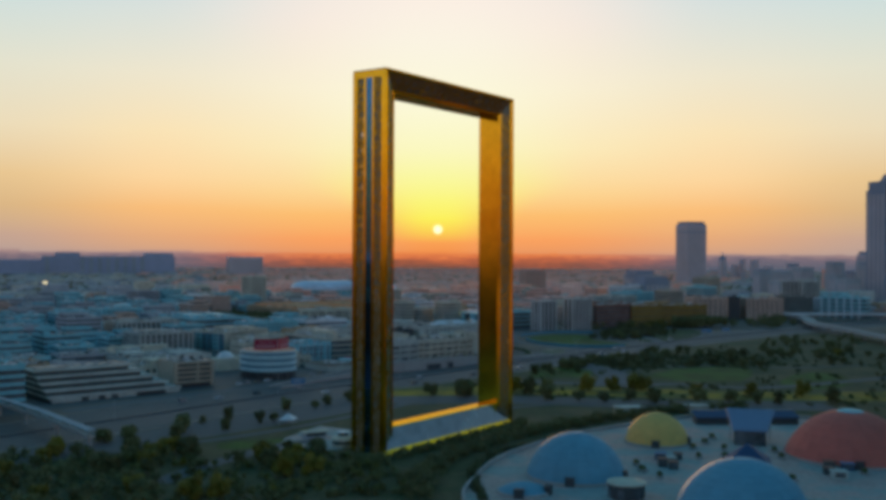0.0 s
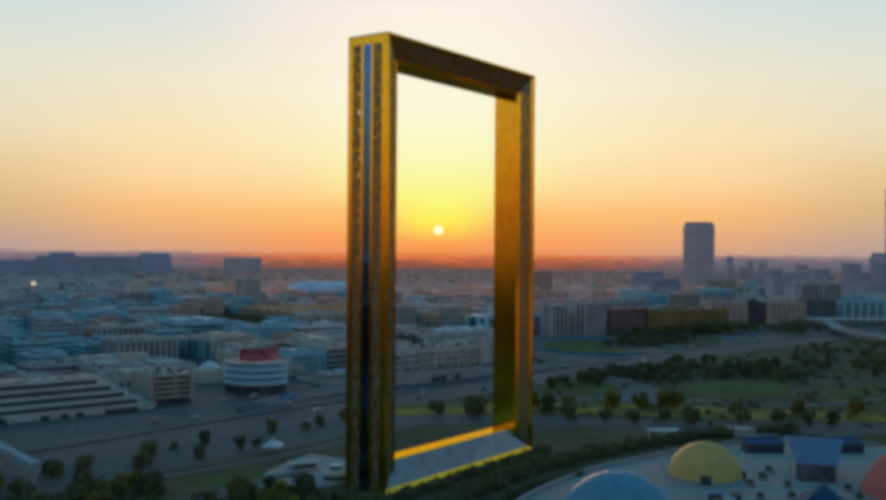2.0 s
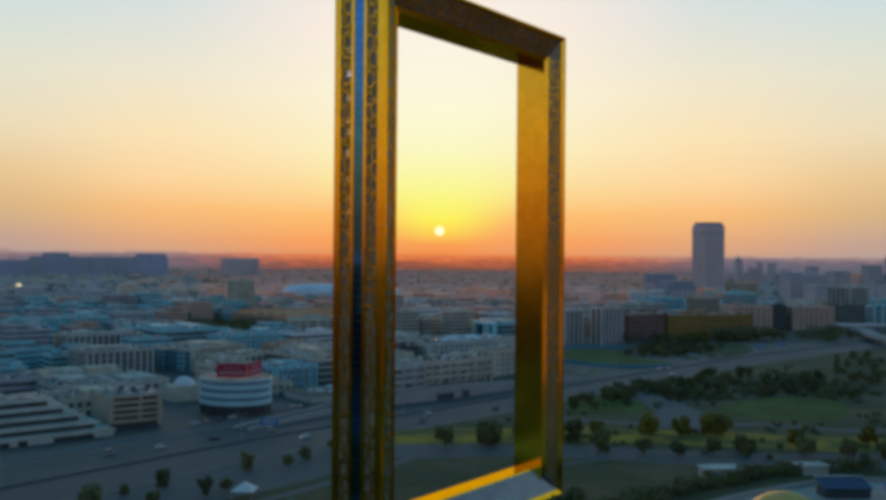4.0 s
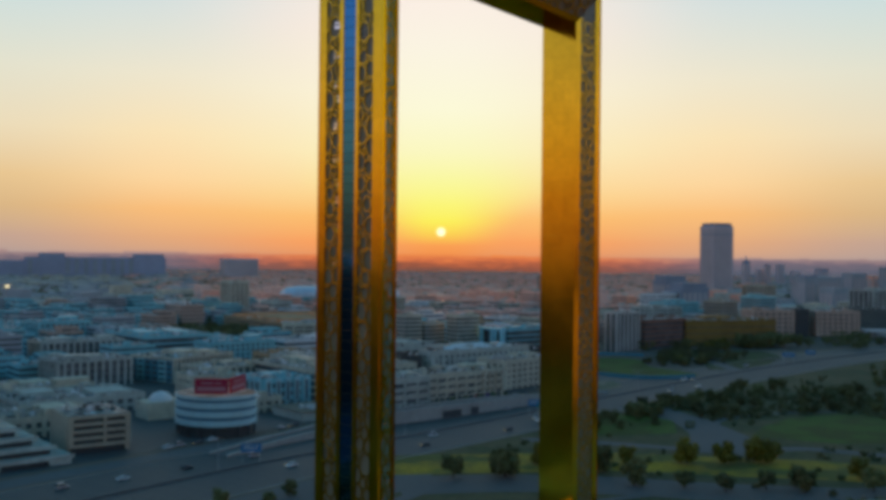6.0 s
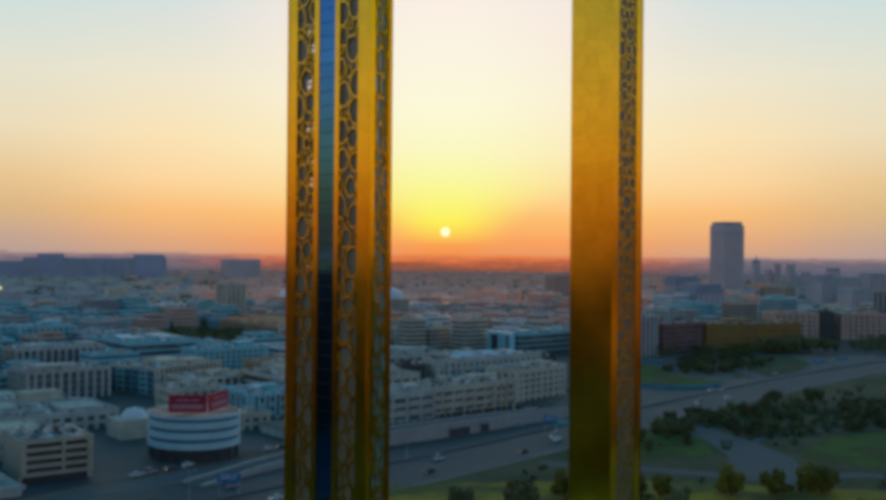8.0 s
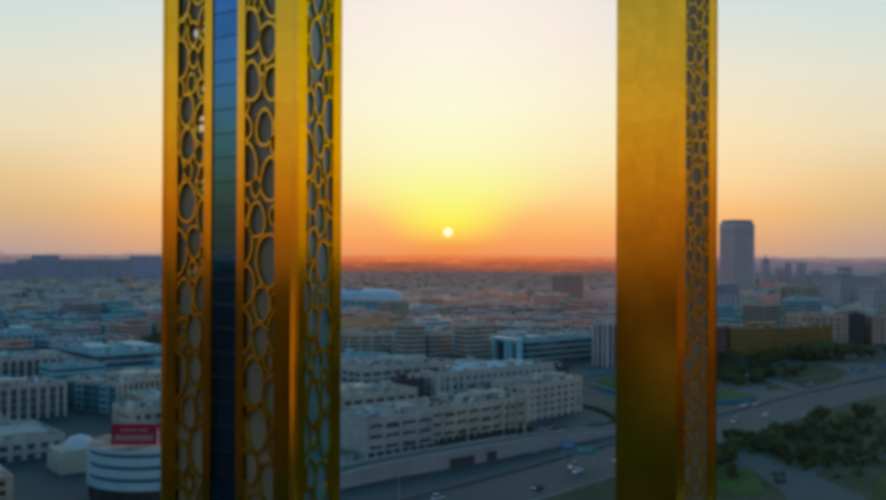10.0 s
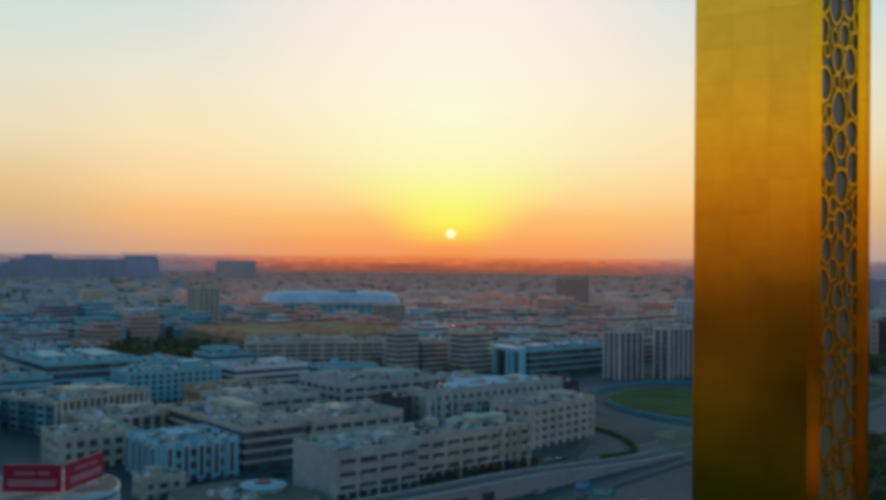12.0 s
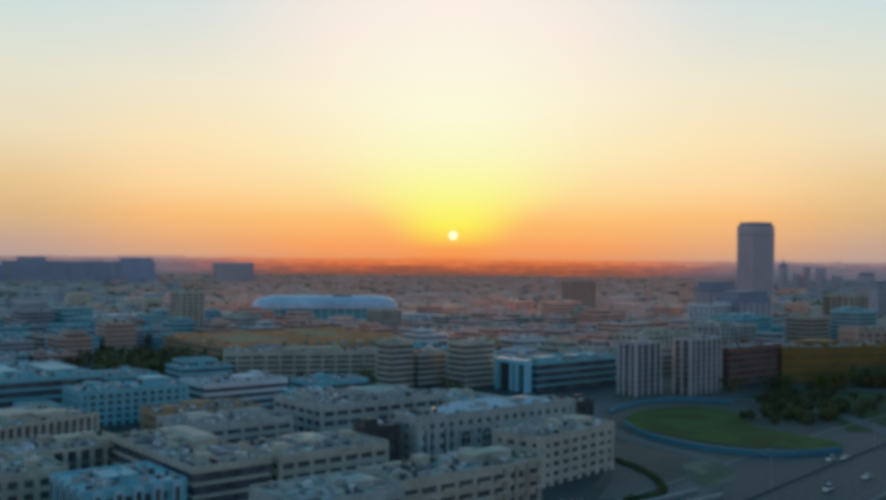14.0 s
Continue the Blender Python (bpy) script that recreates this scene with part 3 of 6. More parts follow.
def leg(s, name, near):
    """s: -1 or 1, the side on which it stands. near: whether its outer side is the one that is walked up to."""
    top = lambda u: TALL - TOP_IN * u / BEVEL
    foot = lambda u: SILL * u / BEVEL
    x0, x1, i = s * WIDE / 2, s * (WIDE / 2 - INSET), PLATE + 0.02
    deep = DEEP + (0.5 if near else 0.0)  # the near pillar's outer edge stands a little proud at the back
    # dark glass core, a little behind the plates
    ring = [(x0 - s * i, i), (x0 - s * i, deep - i), (x1 + s * i, DEEP - SLOPE - i * 0.3), (x1 + s * i, SLOPE + i * 0.3)]
    v = [(x, y, 0.0) for x, y in ring[:2]] + [(x, y, SILL - 1) for x, y in ring[2:]] + [(x, y, TALL - i) for x, y in ring[:2]] + [(x, y, TALL - TOP_IN + 1) for x, y in ring[2:]]
    f = [(0, 1, 2, 3), (7, 6, 5, 4), (0, 4, 5, 1), (1, 5, 6, 2), (2, 6, 7, 3), (3, 7, 4, 0)]
    # bevel faces take the glass with mirrored sky in its colour
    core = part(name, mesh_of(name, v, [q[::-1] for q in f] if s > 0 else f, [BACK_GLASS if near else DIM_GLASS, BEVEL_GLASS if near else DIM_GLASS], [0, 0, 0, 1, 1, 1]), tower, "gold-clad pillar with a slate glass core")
    whole_lo, whole_hi = (lambda u: 0.0), (lambda u: TALL)
    end = Face((x0, 0, 0), (0, 1, 0), (0, 0, 1), deep, whole_lo, whole_hi).facing((s, 0, 0))
    for u0, u1 in ((0, 2.4), (6.0, 6.92), (10.13, 11.15), (14.7, deep)):
        plates(end, u0, u1, 3.0, "gold_panel", GOLD, core, joined=not near)
    # gold head band above the strips
    for u0, u1 in ((2.4, 6.0), (6.92, 10.13), (11.15, 14.7)):
        cap = Face((x0, 0, 0), (0, 1, 0), (0, 0, 1), deep, lambda u: TALL - 3.2, whole_hi).facing((s, 0, 0))
        plates(cap, u0, u1, 3.2, "head_panel", GOLD, core)
    strip = Face((x0, 0, 0), (0, 1, 0), (0, 0, 1), deep, whole_lo, lambda u: TALL - 3.2).facing((s, 0, 0))
    plates(strip, 6.95, 10.1, 2.1, "glass_pane", STRIP_GLASS, core, joined=not near, up=-0.14, gap=0.04, thick=0.12)
    lattice(strip, 2.4, 6.0, core, 11 + s, size=0.82), lattice(strip, 11.15, 14.7, core, 21 + s, size=0.82)
    for back in (False, True):
        y0, dy = (deep, DEEP - SLOPE - deep) if back else (0.0, SLOPE)
        bev = Face((x0, y0, 0), (-s * INSET, dy, 0), (0, 0, 1), BEVEL, foot, top).facing((-s * SLOPE, 1 if back else -1, 0))
        single = back == (s > 0) or not back
        plates(bev, 0.0, 0.22 * BEVEL, 3.0, "gold_panel", GOLD, core, joined=not single)
        plates(bev, 0.80 * BEVEL, BEVEL, 3.0, "gold_panel", GOLD, core, joined=not single)
        lattice(bev, 0.22 * BEVEL, 0.80 * BEVEL, core, 31 + s + 5 * back, size=0.74 if s < 0 else 0.66)
        if not back and s > 0:
            glint_bars(bev, 0.42 * BEVEL, 0.7 * BEVEL, (78, 83, 91, 94.5, 101, 106, 113, 119, 127, 131, 138), core)
    if near:
        glint_bars(strip, 11.3, 12.9, (76, 83, 88.5, 92, 97, 103.5, 109, 112, 118, 124, 130), core)
    inner = Face((x1, SLOPE, 0), (0, 1, 0), (0, 0, 1), DEEP - 2 * SLOPE, lambda u: SILL * 0.6, lambda u: TALL - TOP_IN).facing((-s, 0, 0))
    third = (DEEP - 2 * SLOPE) / 3
    for j in range(3):
        plates(inner, j * third, (j + 1) * third, 3.0, "gold_panel", GOLD, core, joined=s < 0)


def beam(high, name):
    """The lintel (high) or the sill of the frame."""
    slope = SLOPE if high else 5.2
    z0, dz = (TALL, -TOP_IN) if high else (0.0, SILL)
    rake = math.hypot(dz, slope)
    lo, hi = (lambda u: -WIDE / 2 + INSET * u / rake), (lambda u: WIDE / 2 - INSET * u / rake)
    up = 1 if high else -1
    i = PLATE + 0.02
    zi = z0 + dz + up * i
    v = [(x, y, z0 - up * i) for x in (-WIDE / 2 + 1, WIDE / 2 - 1) for y in (i, DEEP - i)] + [(x, y, zi) for x in (-WIDE / 2 + INSET, WIDE / 2 - INSET) for y in (slope + i * 0.3, DEEP - slope - i * 0.3)]
    f = [(0, 1, 3, 2), (4, 6, 7, 5), (0, 2, 6, 4), (1, 5, 7, 3), (0, 4, 5, 1), (2, 3, 7, 6)]
    core = part(name, mesh_of(name, v, f if high else [q[::-1] for q in f], [BRONZE if high else BACK_GLASS]), tower, "gold-clad bridge across the " + ("top" if high else "foot"))
    for back in (False, True):
        y0, dy = (DEEP, -slope) if back else (0.0, slope)
        bev = Face((0, y0, z0), (0, dy, dz), (1, 0, 0), rake, lo, hi).facing((0, 1 if back else -1, -up * 0.3))
        plates(bev, 0.0, 0.16 * rake, 4.0, "gold_panel", GOLD, core, joined=back)
        plates(bev, (0.84 if high else 0.95) * rake, rake, 4.0, "gold_panel", GOLD, core, joined=back)
        if high:
            lattice(bev, 0.16 * rake, 0.84 * rake, core, 51 + back)
        else:
            plates(bev, 0.16 * rake, 0.5 * rake, 4.0, "sill_pane", SILL_GLASS, core, joined=back, up=-0.1, thick=0.2)
            plates(bev, 0.5 * rake, 0.95 * rake, 4.0, "sill_pane", SILL_GLASS, core, joined=back, up=-0.1, thick=0.2)
    inner = Face((0, slope, z0 + dz), (0, 1, 0), (1, 0, 0), DEEP - 2 * slope, lambda u: -WIDE / 2 + INSET, lambda u: WIDE / 2 - INSET).facing((0, 0, -up))
    third = (DEEP - 2 * slope) / 3
    for j in range(3):
        plates(inner, j * third, (j + 1) * third, 3.6, "gold_panel", GOLD, core)
    if high:
        outer = Face((0, 0, TALL), (0, 1, 0), (1, 0, 0), DEEP, lambda u: -WIDE / 2, lambda u: WIDE / 2).facing((0, 0, 1))
        plates(outer, 0.0, DEEP, 5.0, "gold_panel", GOLD, core, joined=True, thick=0.35)


def glint_bars(face, u0, u1, lows, parent):
    """Polished bars added behind a screen to give bright glints."""
    me = Heap().slab([face.at(u0, 0, -0.36), face.at(u1, 0, -0.36), face.at(u1, 0.6, -0.36), face.at(u0, 0.6, -0.36)], -face.out * 0.12).slab([face.at(u0 + 0.2, 0.95, -0.36), face.at(u1 - 0.1, 0.95, -0.36), face.at(u1 - 0.1, 1.35, -0.36), face.at(u0 + 0.2, 1.35, -0.36)], -face.out * 0.12).mesh("stair_landing", GLINT_STEEL)
    for v in lows:
        part("stair_landing", me, parent, "polished steel bar added as a glint behind the screen", Matrix.Translation(face.l * v))


leg(-1, "pillar", True)
leg(1, "pillar", False)
beam(True, "top_bridge")
beam(False, "foot_bridge")


# ---- trees and hedges ----
def leaf_cloud(seed, blobs, leaf, per):
    """Leaves in clumps: blobs are (centre, radius)."""
    r = random.Random(seed)
    v, f = [], []
    for (cx, cy, cz), rad in blobs:
        for _ in range(per):
            d = Vector((r.gauss(0, 1), r.gauss(0, 1), r.gauss(0, 1))).normalized()
            p = Vector((cx, cy, cz)) + d * rad * r.uniform(0.55, 1.05)
            a = Vector((r.gauss(0, 1), r.gauss(0, 1), r.gauss(0, 1))).normalized()
            b = a.cross(d + Vector((0.1, 0.2, 0.3))).normalized()
            s = leaf * r.uniform(0.6, 1.3)
            k = len(v)
            v += [p - a * s - b * s * 0.5, p + a * s * 0.2 - b * s * 0.7, p + a * s + b * s * 0.4, p - a * s * 0.3 + b * s * 0.7]
            f.append((k, k + 1, k + 2, k + 3))
    return v, f


def tree(seed, tall, spread, leaves, label):
    r = random.Random(seed)
    ob = thing("tree", label, "tree", Matrix.Translation((0, 0, -500)), "park trees")
    heap = Heap()
    fork = tall * r.uniform(0.12, 0.2)
    heap.cyl(0, 0, 0, fork, 0.28, 0.17, 8)
    blobs = []
    for i in range(r.randint(16, 20)):
        a, q = r.uniform(0, 6.28), spread * math.sqrt(r.random()) * 0.68
        c = (q * math.cos(a), q * math.sin(a), fork + (tall - fork) * r.uniform(0.1, 0.82))
        blobs.append((c, spread * r.uniform(0.30, 0.46)))
        if i < 6:
            start, end = Vector((0, 0, fork * 0.9)), Vector(c)
            side = (end - start).cross(Vector((0, 0, 1))).normalized() * 0.08
            heap.slab([start - side, start + side, end + side * 0.4, end - side * 0.4], Vector((0, 0, 0.14)))
    part("trunk", heap.mesh("trunk", BARK), ob)
    part("crown", mesh_of("crown", *leaf_cloud(seed, blobs, 0.40 * (spread / 3.4), 95), [leaves]), ob)
    return ob


TREES = [tree(1, 7.5, 3.6, LEAF, "dark green round-crowned park tree"), tree(2, 6.0, 3.0, LEAF, "dark green round-crowned park tree"), tree(3, 9.0, 4.4, LEAF, "tall dark green spreading park tree"),
         tree(4, 5.0, 2.4, LEAF, "small dark green park tree"), tree(5, 7.0, 3.8, LEAF_WARM, "olive green bushy park tree"), tree(6, 8.5, 4.6, LEAF_WARM, "large olive green bushy park tree")]
rng = random.Random(7)


def plant(x, y, which=None, size=1.0):
    t = TREES[rng.choice((0, 1, 2, 3, 0, 1)) if which is None else which]
    s = size * rng.uniform(0.85, 1.15)
    ob = copy_thing(t, Matrix.Translation((x, y, 0.0)) @ Matrix.Rotation(rng.uniform(0, 6.28), 4, "Z"))
    ob.scale = (s * rng.uniform(0.92, 1.08), s, s * rng.uniform(0.9, 1.1))
    return ob


for x, y in ((-58, 105), (-46, 90), (-41, 111), (-25, 91), (-27, 109), (-18, 89), (21, 99), (8, 107), (50, 102), (-82, 110), (-96, 108), (34, 103), (66, 96), (-68, 96)):
    plant(x, y, None, 0.85)
for x, y in ((129, 38), (116, 20), (124, 5), (127, -8), (138, -18), (149, -25), (158, -48), (166, -62), (178, -84), (196, -106), (100, 62), (88, 76), (108, 48), (172, -74), (142, -30)):  # dark bushy trees along the belt
    plant(x, y, rng.choice((0, 1, 2)), 1.2)
for x, y in ((147, 37), (161, 19), (181, 0), (185, -5), (126, 62), (176, -40), (200, -62), (136, 52), (171, 8), (214, -86)):
    plant(x, y, rng.choice((4, 5)), 1.1)
for x, y in ((236, 90), (252, 84), (236, 64), (244, 76), (228, 82), (216, 72), (208, 80)):
    plant(x, y, rng.choice((0, 1, 3)), 0.9)


def inside(x, y, ring):
    hit = False
    for k in range(len(ring)):
        (x0, y0), (x1, y1) = ring[k - 1], ring[k]
        if (y0 > y) != (y1 > y) and x < (x1 - x0) * (y - y0) / (y1 - y0) + x0:
            hit = not hit
    return hit


count = 0
while count < 52:  # the darker grove at the far side of the park
    x, y = rng.uniform(220, 440), rng.uniform(-60, 90)
    if inside(x, y, GROVE):
        plant(x, y, rng.choice((0, 2, 0, 1, 3)), rng.uniform(0.6, 0.95))
        count += 1
belt, wood = [], []
FAR_BELT = [(575, 40), (630, -18), (560, -40), (455, -62), (395, -10), (470, 20)]
count = 0
while count < 60:
    x, y = rng.uniform(390, 640), rng.uniform(-65, 55)
    if inside(x, y, FAR_BELT):
        belt.append((x, y, rng.uniform(4, 6.5)))
        count += 1
for i in range(14):
    x = rng.uniform(340, 470)
    plant(x, rng.uniform(-150, -40), rng.choice((0, 2, 1, 4)), 0.95)
for i in range(14):  # trees between the frame and the highway
    plant(rng.uniform(250, 300), rng.uniform(70, 94), None, 0.9)
count = 0
while count < 80:  # the dense planting before and beside the near foot of the frame
    u, v = rng.random(), rng.random()
    far_edge = Vector((-131, 120)).lerp(Vector((-56, 38)), min(1, u * 1.35)) if u < 0.74 else Vector((-56, 38)).lerp(Vector((-55, -6)), (u - 0.74) / 0.26)
    near_edge = Vector((-205, 40)).lerp(Vector((-84, -48)), u)
    spot = far_edge.lerp(near_edge, v)
    if math.hypot(spot.x + 82, (spot.y - 45) * 1.8) < 17 or math.hypot(spot.x + 62, spot.y - 46) < 14:
        continue
    plant(spot.x, spot.y, rng.choice((0, 1, 2, 3, 0, 4)), 0.85 if u < 0.42 or v < 0.1 else 0.42)
    count += 1
for x, y in ((478, 173), (478, 160), (487, 149), (502, 143), (515, 172), (497, 160), (508, 155), (490, 170), (524, 160), (516, 146)):  # dark trees by the loop road
    plant(x, y, rng.choice((0, 2, 1)), 0.95)
    plant(x + rng.uniform(-7, 7), y + rng.uniform(-7, 7), rng.choice((0, 1, 3, 4)), 0.8)
for i in range(18):  # the row along the near side of the highway
    x = rng.uniform(262, 420)
    plant(x, 86 - 0.12 * (x - 262) - rng.uniform(0, 14), rng.choice((0, 1, 3)), 0.9)
for x, y in ((-78, 30), (-70, 24), (-64, 18), (-58, 25), (-66, 33), (-86, 25), (-92, 33), (-74, 38)):  # bushy trees before the near foot
    plant(x, y, rng.choice((2, 0, 4)), 0.75)
for i in range(26):  # the belt before the pinkish blocks
    belt.append((rng.uniform(700, 800), rng.uniform(74, 126), rng.uniform(7, 11)))
for i in range(46):  # the dark wood between the loop road and the olive building
    u, k = rng.random(), rng.random()
    wood.append((508 + 92 * k + rng.uniform(-5, 5), 186 - 62 * u + 14 * k + rng.uniform(-5, 5), rng.uniform(5, 10)))
for i in range(26):  # the tall bushy trees before the long olive building
    u = rng.random()
    plant(596 + 100 * u + rng.uniform(-6, 10), 196 - 66 * u + rng.uniform(-6, 10), rng.choice((5, 2, 4, 0)) if u < 0.4 else rng.choice((0, 2, 1)), rng.uniform(0.9, 1.2) + 1.5 * max(0.0, u - 0.25))


def grove(spots, seed, leaves, label):
    """Many trees grown together: trunks and leaf clumps in one mesh."""
    r, blobs, heap = random.Random(seed), [], Heap()
    for x, y, tall in spots:
        heap.cyl(x, y, 0, tall * 0.5, 0.24, 0.14, 6, 1)
        for _ in range(9):
            a, q = r.uniform(0, 6.28), tall * 0.42 * math.sqrt(r.random())
            blobs.append(((x + q * math.cos(a), y + q * math.sin(a), tall * r.uniform(0.25, 0.88)), tall * r.uniform(0.14, 0.24)))
    v, f = leaf_cloud(seed, blobs, 0.5, 40)
    k = len(v)
    thing("grove", label, "trees", kind="stuff", mesh=mesh_of("grove", v + heap.v, f + [tuple(i + k for i in q) for q in heap.f], [leaves, BARK], [0] * len(f) + [1] * len(heap.f)))


grove(wood, 51, LEAF, "dark wood of round-crowned trees beside the loop road")
grove(belt, 52, LEAF, "belt of dark trees at the far side of the park")
for x, y in ((-86, 13), (-82, 31), (-90, -2), (-96, 6), (-131, 0), (-137, 6)):  # yellowish bushy trees before the frame
    plant(x, y, 5, 0.9)
for k in range(6):
    plant(217 + 9.2 * k, 175 - 2.45 * k, 3, 0.75)


def hedge(line, half, high, seed, label, leaves):
    r = random.Random(seed)
    blobs = []
    for p in line:
        for _ in range(4):
            blobs.append(((p.x + r.uniform(-half, half), p.y + r.uniform(-half, half), high * r.uniform(0.2, 0.75)), high * r.uniform(0.3, 0.5)))
    thing("hedge", label, "hedge", kind="stuff", mesh=mesh_of("hedge", *leaf_cloud(seed, blobs, 0.42, 42), [leaves]))


hedge(curve_points([(-92, -48), (-66, -34), (-40, -24), (-12, -21), (16, -20), (50, -26), (88, -36), (128, -54), (150, -72)], 1.8), 4.5, 4.2, 3, "dark clipped shrubbery in a curved belt behind the plaza", LEAF)
r = random.Random(17)
clumps = []
for i in range(430):  # the undergrowth between the trees by the near foot
    u, v = r.random(), r.random()
    far_edge = Vector((-131, 118)).lerp(Vector((-58, 34)), min(1, u * 1.35)) if u < 0.74 else Vector((-58, 34)).lerp(Vector((-57, -8)), (u - 0.74) / 0.26)
    spot = far_edge.lerp(Vector((-205, 40)).lerp(Vector((-84, -48)), u), v)
    if math.hypot(spot.x + 82, (spot.y - 45) * 1.8) < 17 or math.hypot(spot.x + 62, spot.y - 46) < 14:  # the path stays clear
        continue
    size = r.uniform(1.2, 2.6) * (1.0 if u < 0.42 else 0.55)
    clumps.append(((spot.x, spot.y, size * r.uniform(0.5, 1.3)), size))
glints = [c for c in clumps[::5] if c[0][0] > -128]
clumps = [c for c in clumps if c not in glints]
thing("undergrowth", "dense dark shrubs and small trees beside the frame", "shrubs", kind="stuff", mesh=mesh_of("undergrowth", *leaf_cloud(17, clumps, 0.5, 60), [LEAF]))
r, clumps = random.Random(31), []
while len(clumps) < 760:  # low shrubs through the park
    x, y = r.uniform(95, 480), r.uniform(-150, 95)
    near = inside(x, y, GROVE)
    if (near or r.random() < 0.16) and not inside(x, y, PARK_LAWN) and y < 86 - 0.13 * (x - 262) and math.hypot(x - 215, y - 20) > 34 and x > 128 + max(0, -y) * 0.4:
        size = r.uniform(0.8, 2.0) * (1.15 if near else 0.8)
        clumps += [((x + r.uniform(-2, 2), y + r.uniform(-2, 2), size * r.uniform(0.3, 0.8)), size) for _ in range(2)]
thing("park_shrubs", "low dark green shrubs scattered through the park", "shrubs", kind="stuff", mesh=mesh_of("park_shrubs", *leaf_cloud(31, clumps, 0.5, 34), [LEAF]))
hedge(curve_points([(-82, -68), (-66, -54), (-50, -43), (-33, -36), (-8, -33), (18, -37)], 1.6), 1.4, 1.6, 8, "dark clipped hedge curving along the plaza edge", LEAF)
thing("olive_bushes", "olive green bushes among the dark shrubs beside the frame", "shrubs", kind="stuff", mesh=mesh_of("olive_bushes", *leaf_cloud(18, [((c[0], c[1], c[2] + 1.2), q * 1.25) for c, q in glints], 0.5, 60), [OLIVE_BUSH]))
hedge(curve_points([(350, 182), (338, 165), (326, 154), (310, 146), (296, 151)], 1.6), 1.2, 1.4, 9, "dark clipped hedge beside the slip road", LEAF)
hedge(curve_points([(-47, -6), (-10, -7), (46, -7)], 1.6), 2.4, 2.6, 4, "dark shrubs along the foot of the frame", LEAF)
hedge(curve_points([(-120, -12), (-96, -8), (-70, -2), (-54, -4)], 1.6), 4.0, 3.0, 5, "dark shrubs beside the frame", LEAF)
for t in TREES:  # the patterns for the copies leave the scene
    for o in (*t.children_recursive, t):
        bpy.data.objects.remove(o)


# ---- the plaza with its domes ----
PLAZA = [(-112, -88), (-85, -62), (-60, -50), (-30, -40), (0, -37), (30, -38), (64, -46), (98, -58), (124, -74), (140, -110), (120, -190), (40, -240), (-60, -210), (-110, -140)]
thing("plaza", "pinkish grey paved plaza between the domes", "plaza", kind="structure", mesh=Heap().sheet([(x, y, 0.13) for x, y in curve_points(PLAZA + PLAZA[:1], 6)][:-1]).mesh("plaza", PAVING))
thing("plaza_wall", "low pale curved wall round the plaza", "wall", mesh=ribbon(Heap(), curve_points(PLAZA[:10], 4), 0.5, -0.5, 1.5, 1.5).mesh("plaza_wall", CONCRETE))


def dome(x, y, r, h, skin, label, ribs=24):
    """A faceted shell of panels over a low ring wall."""
    ob = thing("dome", label, "dome", Matrix.Translation((x, y, 0.13)), "plaza domes")
    part("ring_wall", Heap().cyl(0, 0, 0, 0.9, r + 0.3, r + 0.3, 48, cap=True).mesh("ring_wall", CONCRETE), ob)
    ball = (r * r + h * h) / (2 * h)
    most = math.asin(min(1.0, r / ball)) if h <= r else math.pi - math.asin(r / ball)
    rows = 9
    for j in range(rows):
        a0, a1 = most * (1 - j / rows), most * (1 - (j + 1) / rows)
        heap_v, g = [], 0.0015
        for (a, k) in ((a0 - 0.002, 0), (a1 + 0.001 * (j < rows - 1), 1)):
            for b in (g, math.tau / ribs - g) if a > 0.02 else (0.0, math.tau / ribs):
                for q in (ball, ball - 0.35):
                    heap_v.append((q * math.sin(a) * math.cos(b), q * math.sin(a) * math.sin(b), 0.7 + h - ball + q * math.cos(a)))
        me = mesh_of("shell_panel", heap_v, [(0, 2, 6, 4), (1, 5, 7, 3), (0, 4, 5, 1), (2, 3, 7, 6), (0, 1, 3, 2), (4, 6, 7, 5)], [skin])
        for i in range(ribs):
            part("shell_panel", me, ob, at=Matrix.Rotation(math.tau * i / ribs, 4, "Z"))
    inner = Heap()
    for j in range(6):
        a0, a1 = most * (1 - j / 6), most * (1 - (j + 1) / 6)
        q = ball - 0.3
        inner.cyl(0, 0, 0.7 + h - ball + q * math.cos(a0), 0.7 + h - ball + q * math.cos(a1), q * math.sin(a0), max(0.01, q * math.sin(a1)), 32, cap=j == 5)
    part("shell_lining", inner.mesh("shell_lining", skin), ob)
    part("crown_cap", Heap().cyl(0, 0, 0.7 + h - 0.9, 0.7 + h - 0.02, r * 0.24, r * 0.15, 24).mesh("crown_cap", PALE_BLUE if r > 24 else skin), ob)
    for a in (3.5, 5.0):
        part("doorway", Heap().box((r - 1.4, -1.6, 0), (r + 0.8, 1.6, 3.0)).mesh("doorway", DARK), ob, "dark doorway", Matrix.Rotation(a, 4, "Z"))
    return ob


NAVY = material("navy_canvas", (0.035, 0.075, 0.16), 0.7)
dome(41, -74, 12.9, 11.6, DOME_YELLOW, "golden yellow panelled dome on the plaza")
dome(-34, -75.5, 17.2, 14.6, DOME_BLUE, "pale blue panelled dome on the plaza")
dome(-41, -137.2, 20.0, 14.2, DOME_BLUE, "large pale blue panelled dome on the plaza")
dome(59, -146, 24.4, 17.4, DOME_RED, "large faded red panelled dome on the plaza")

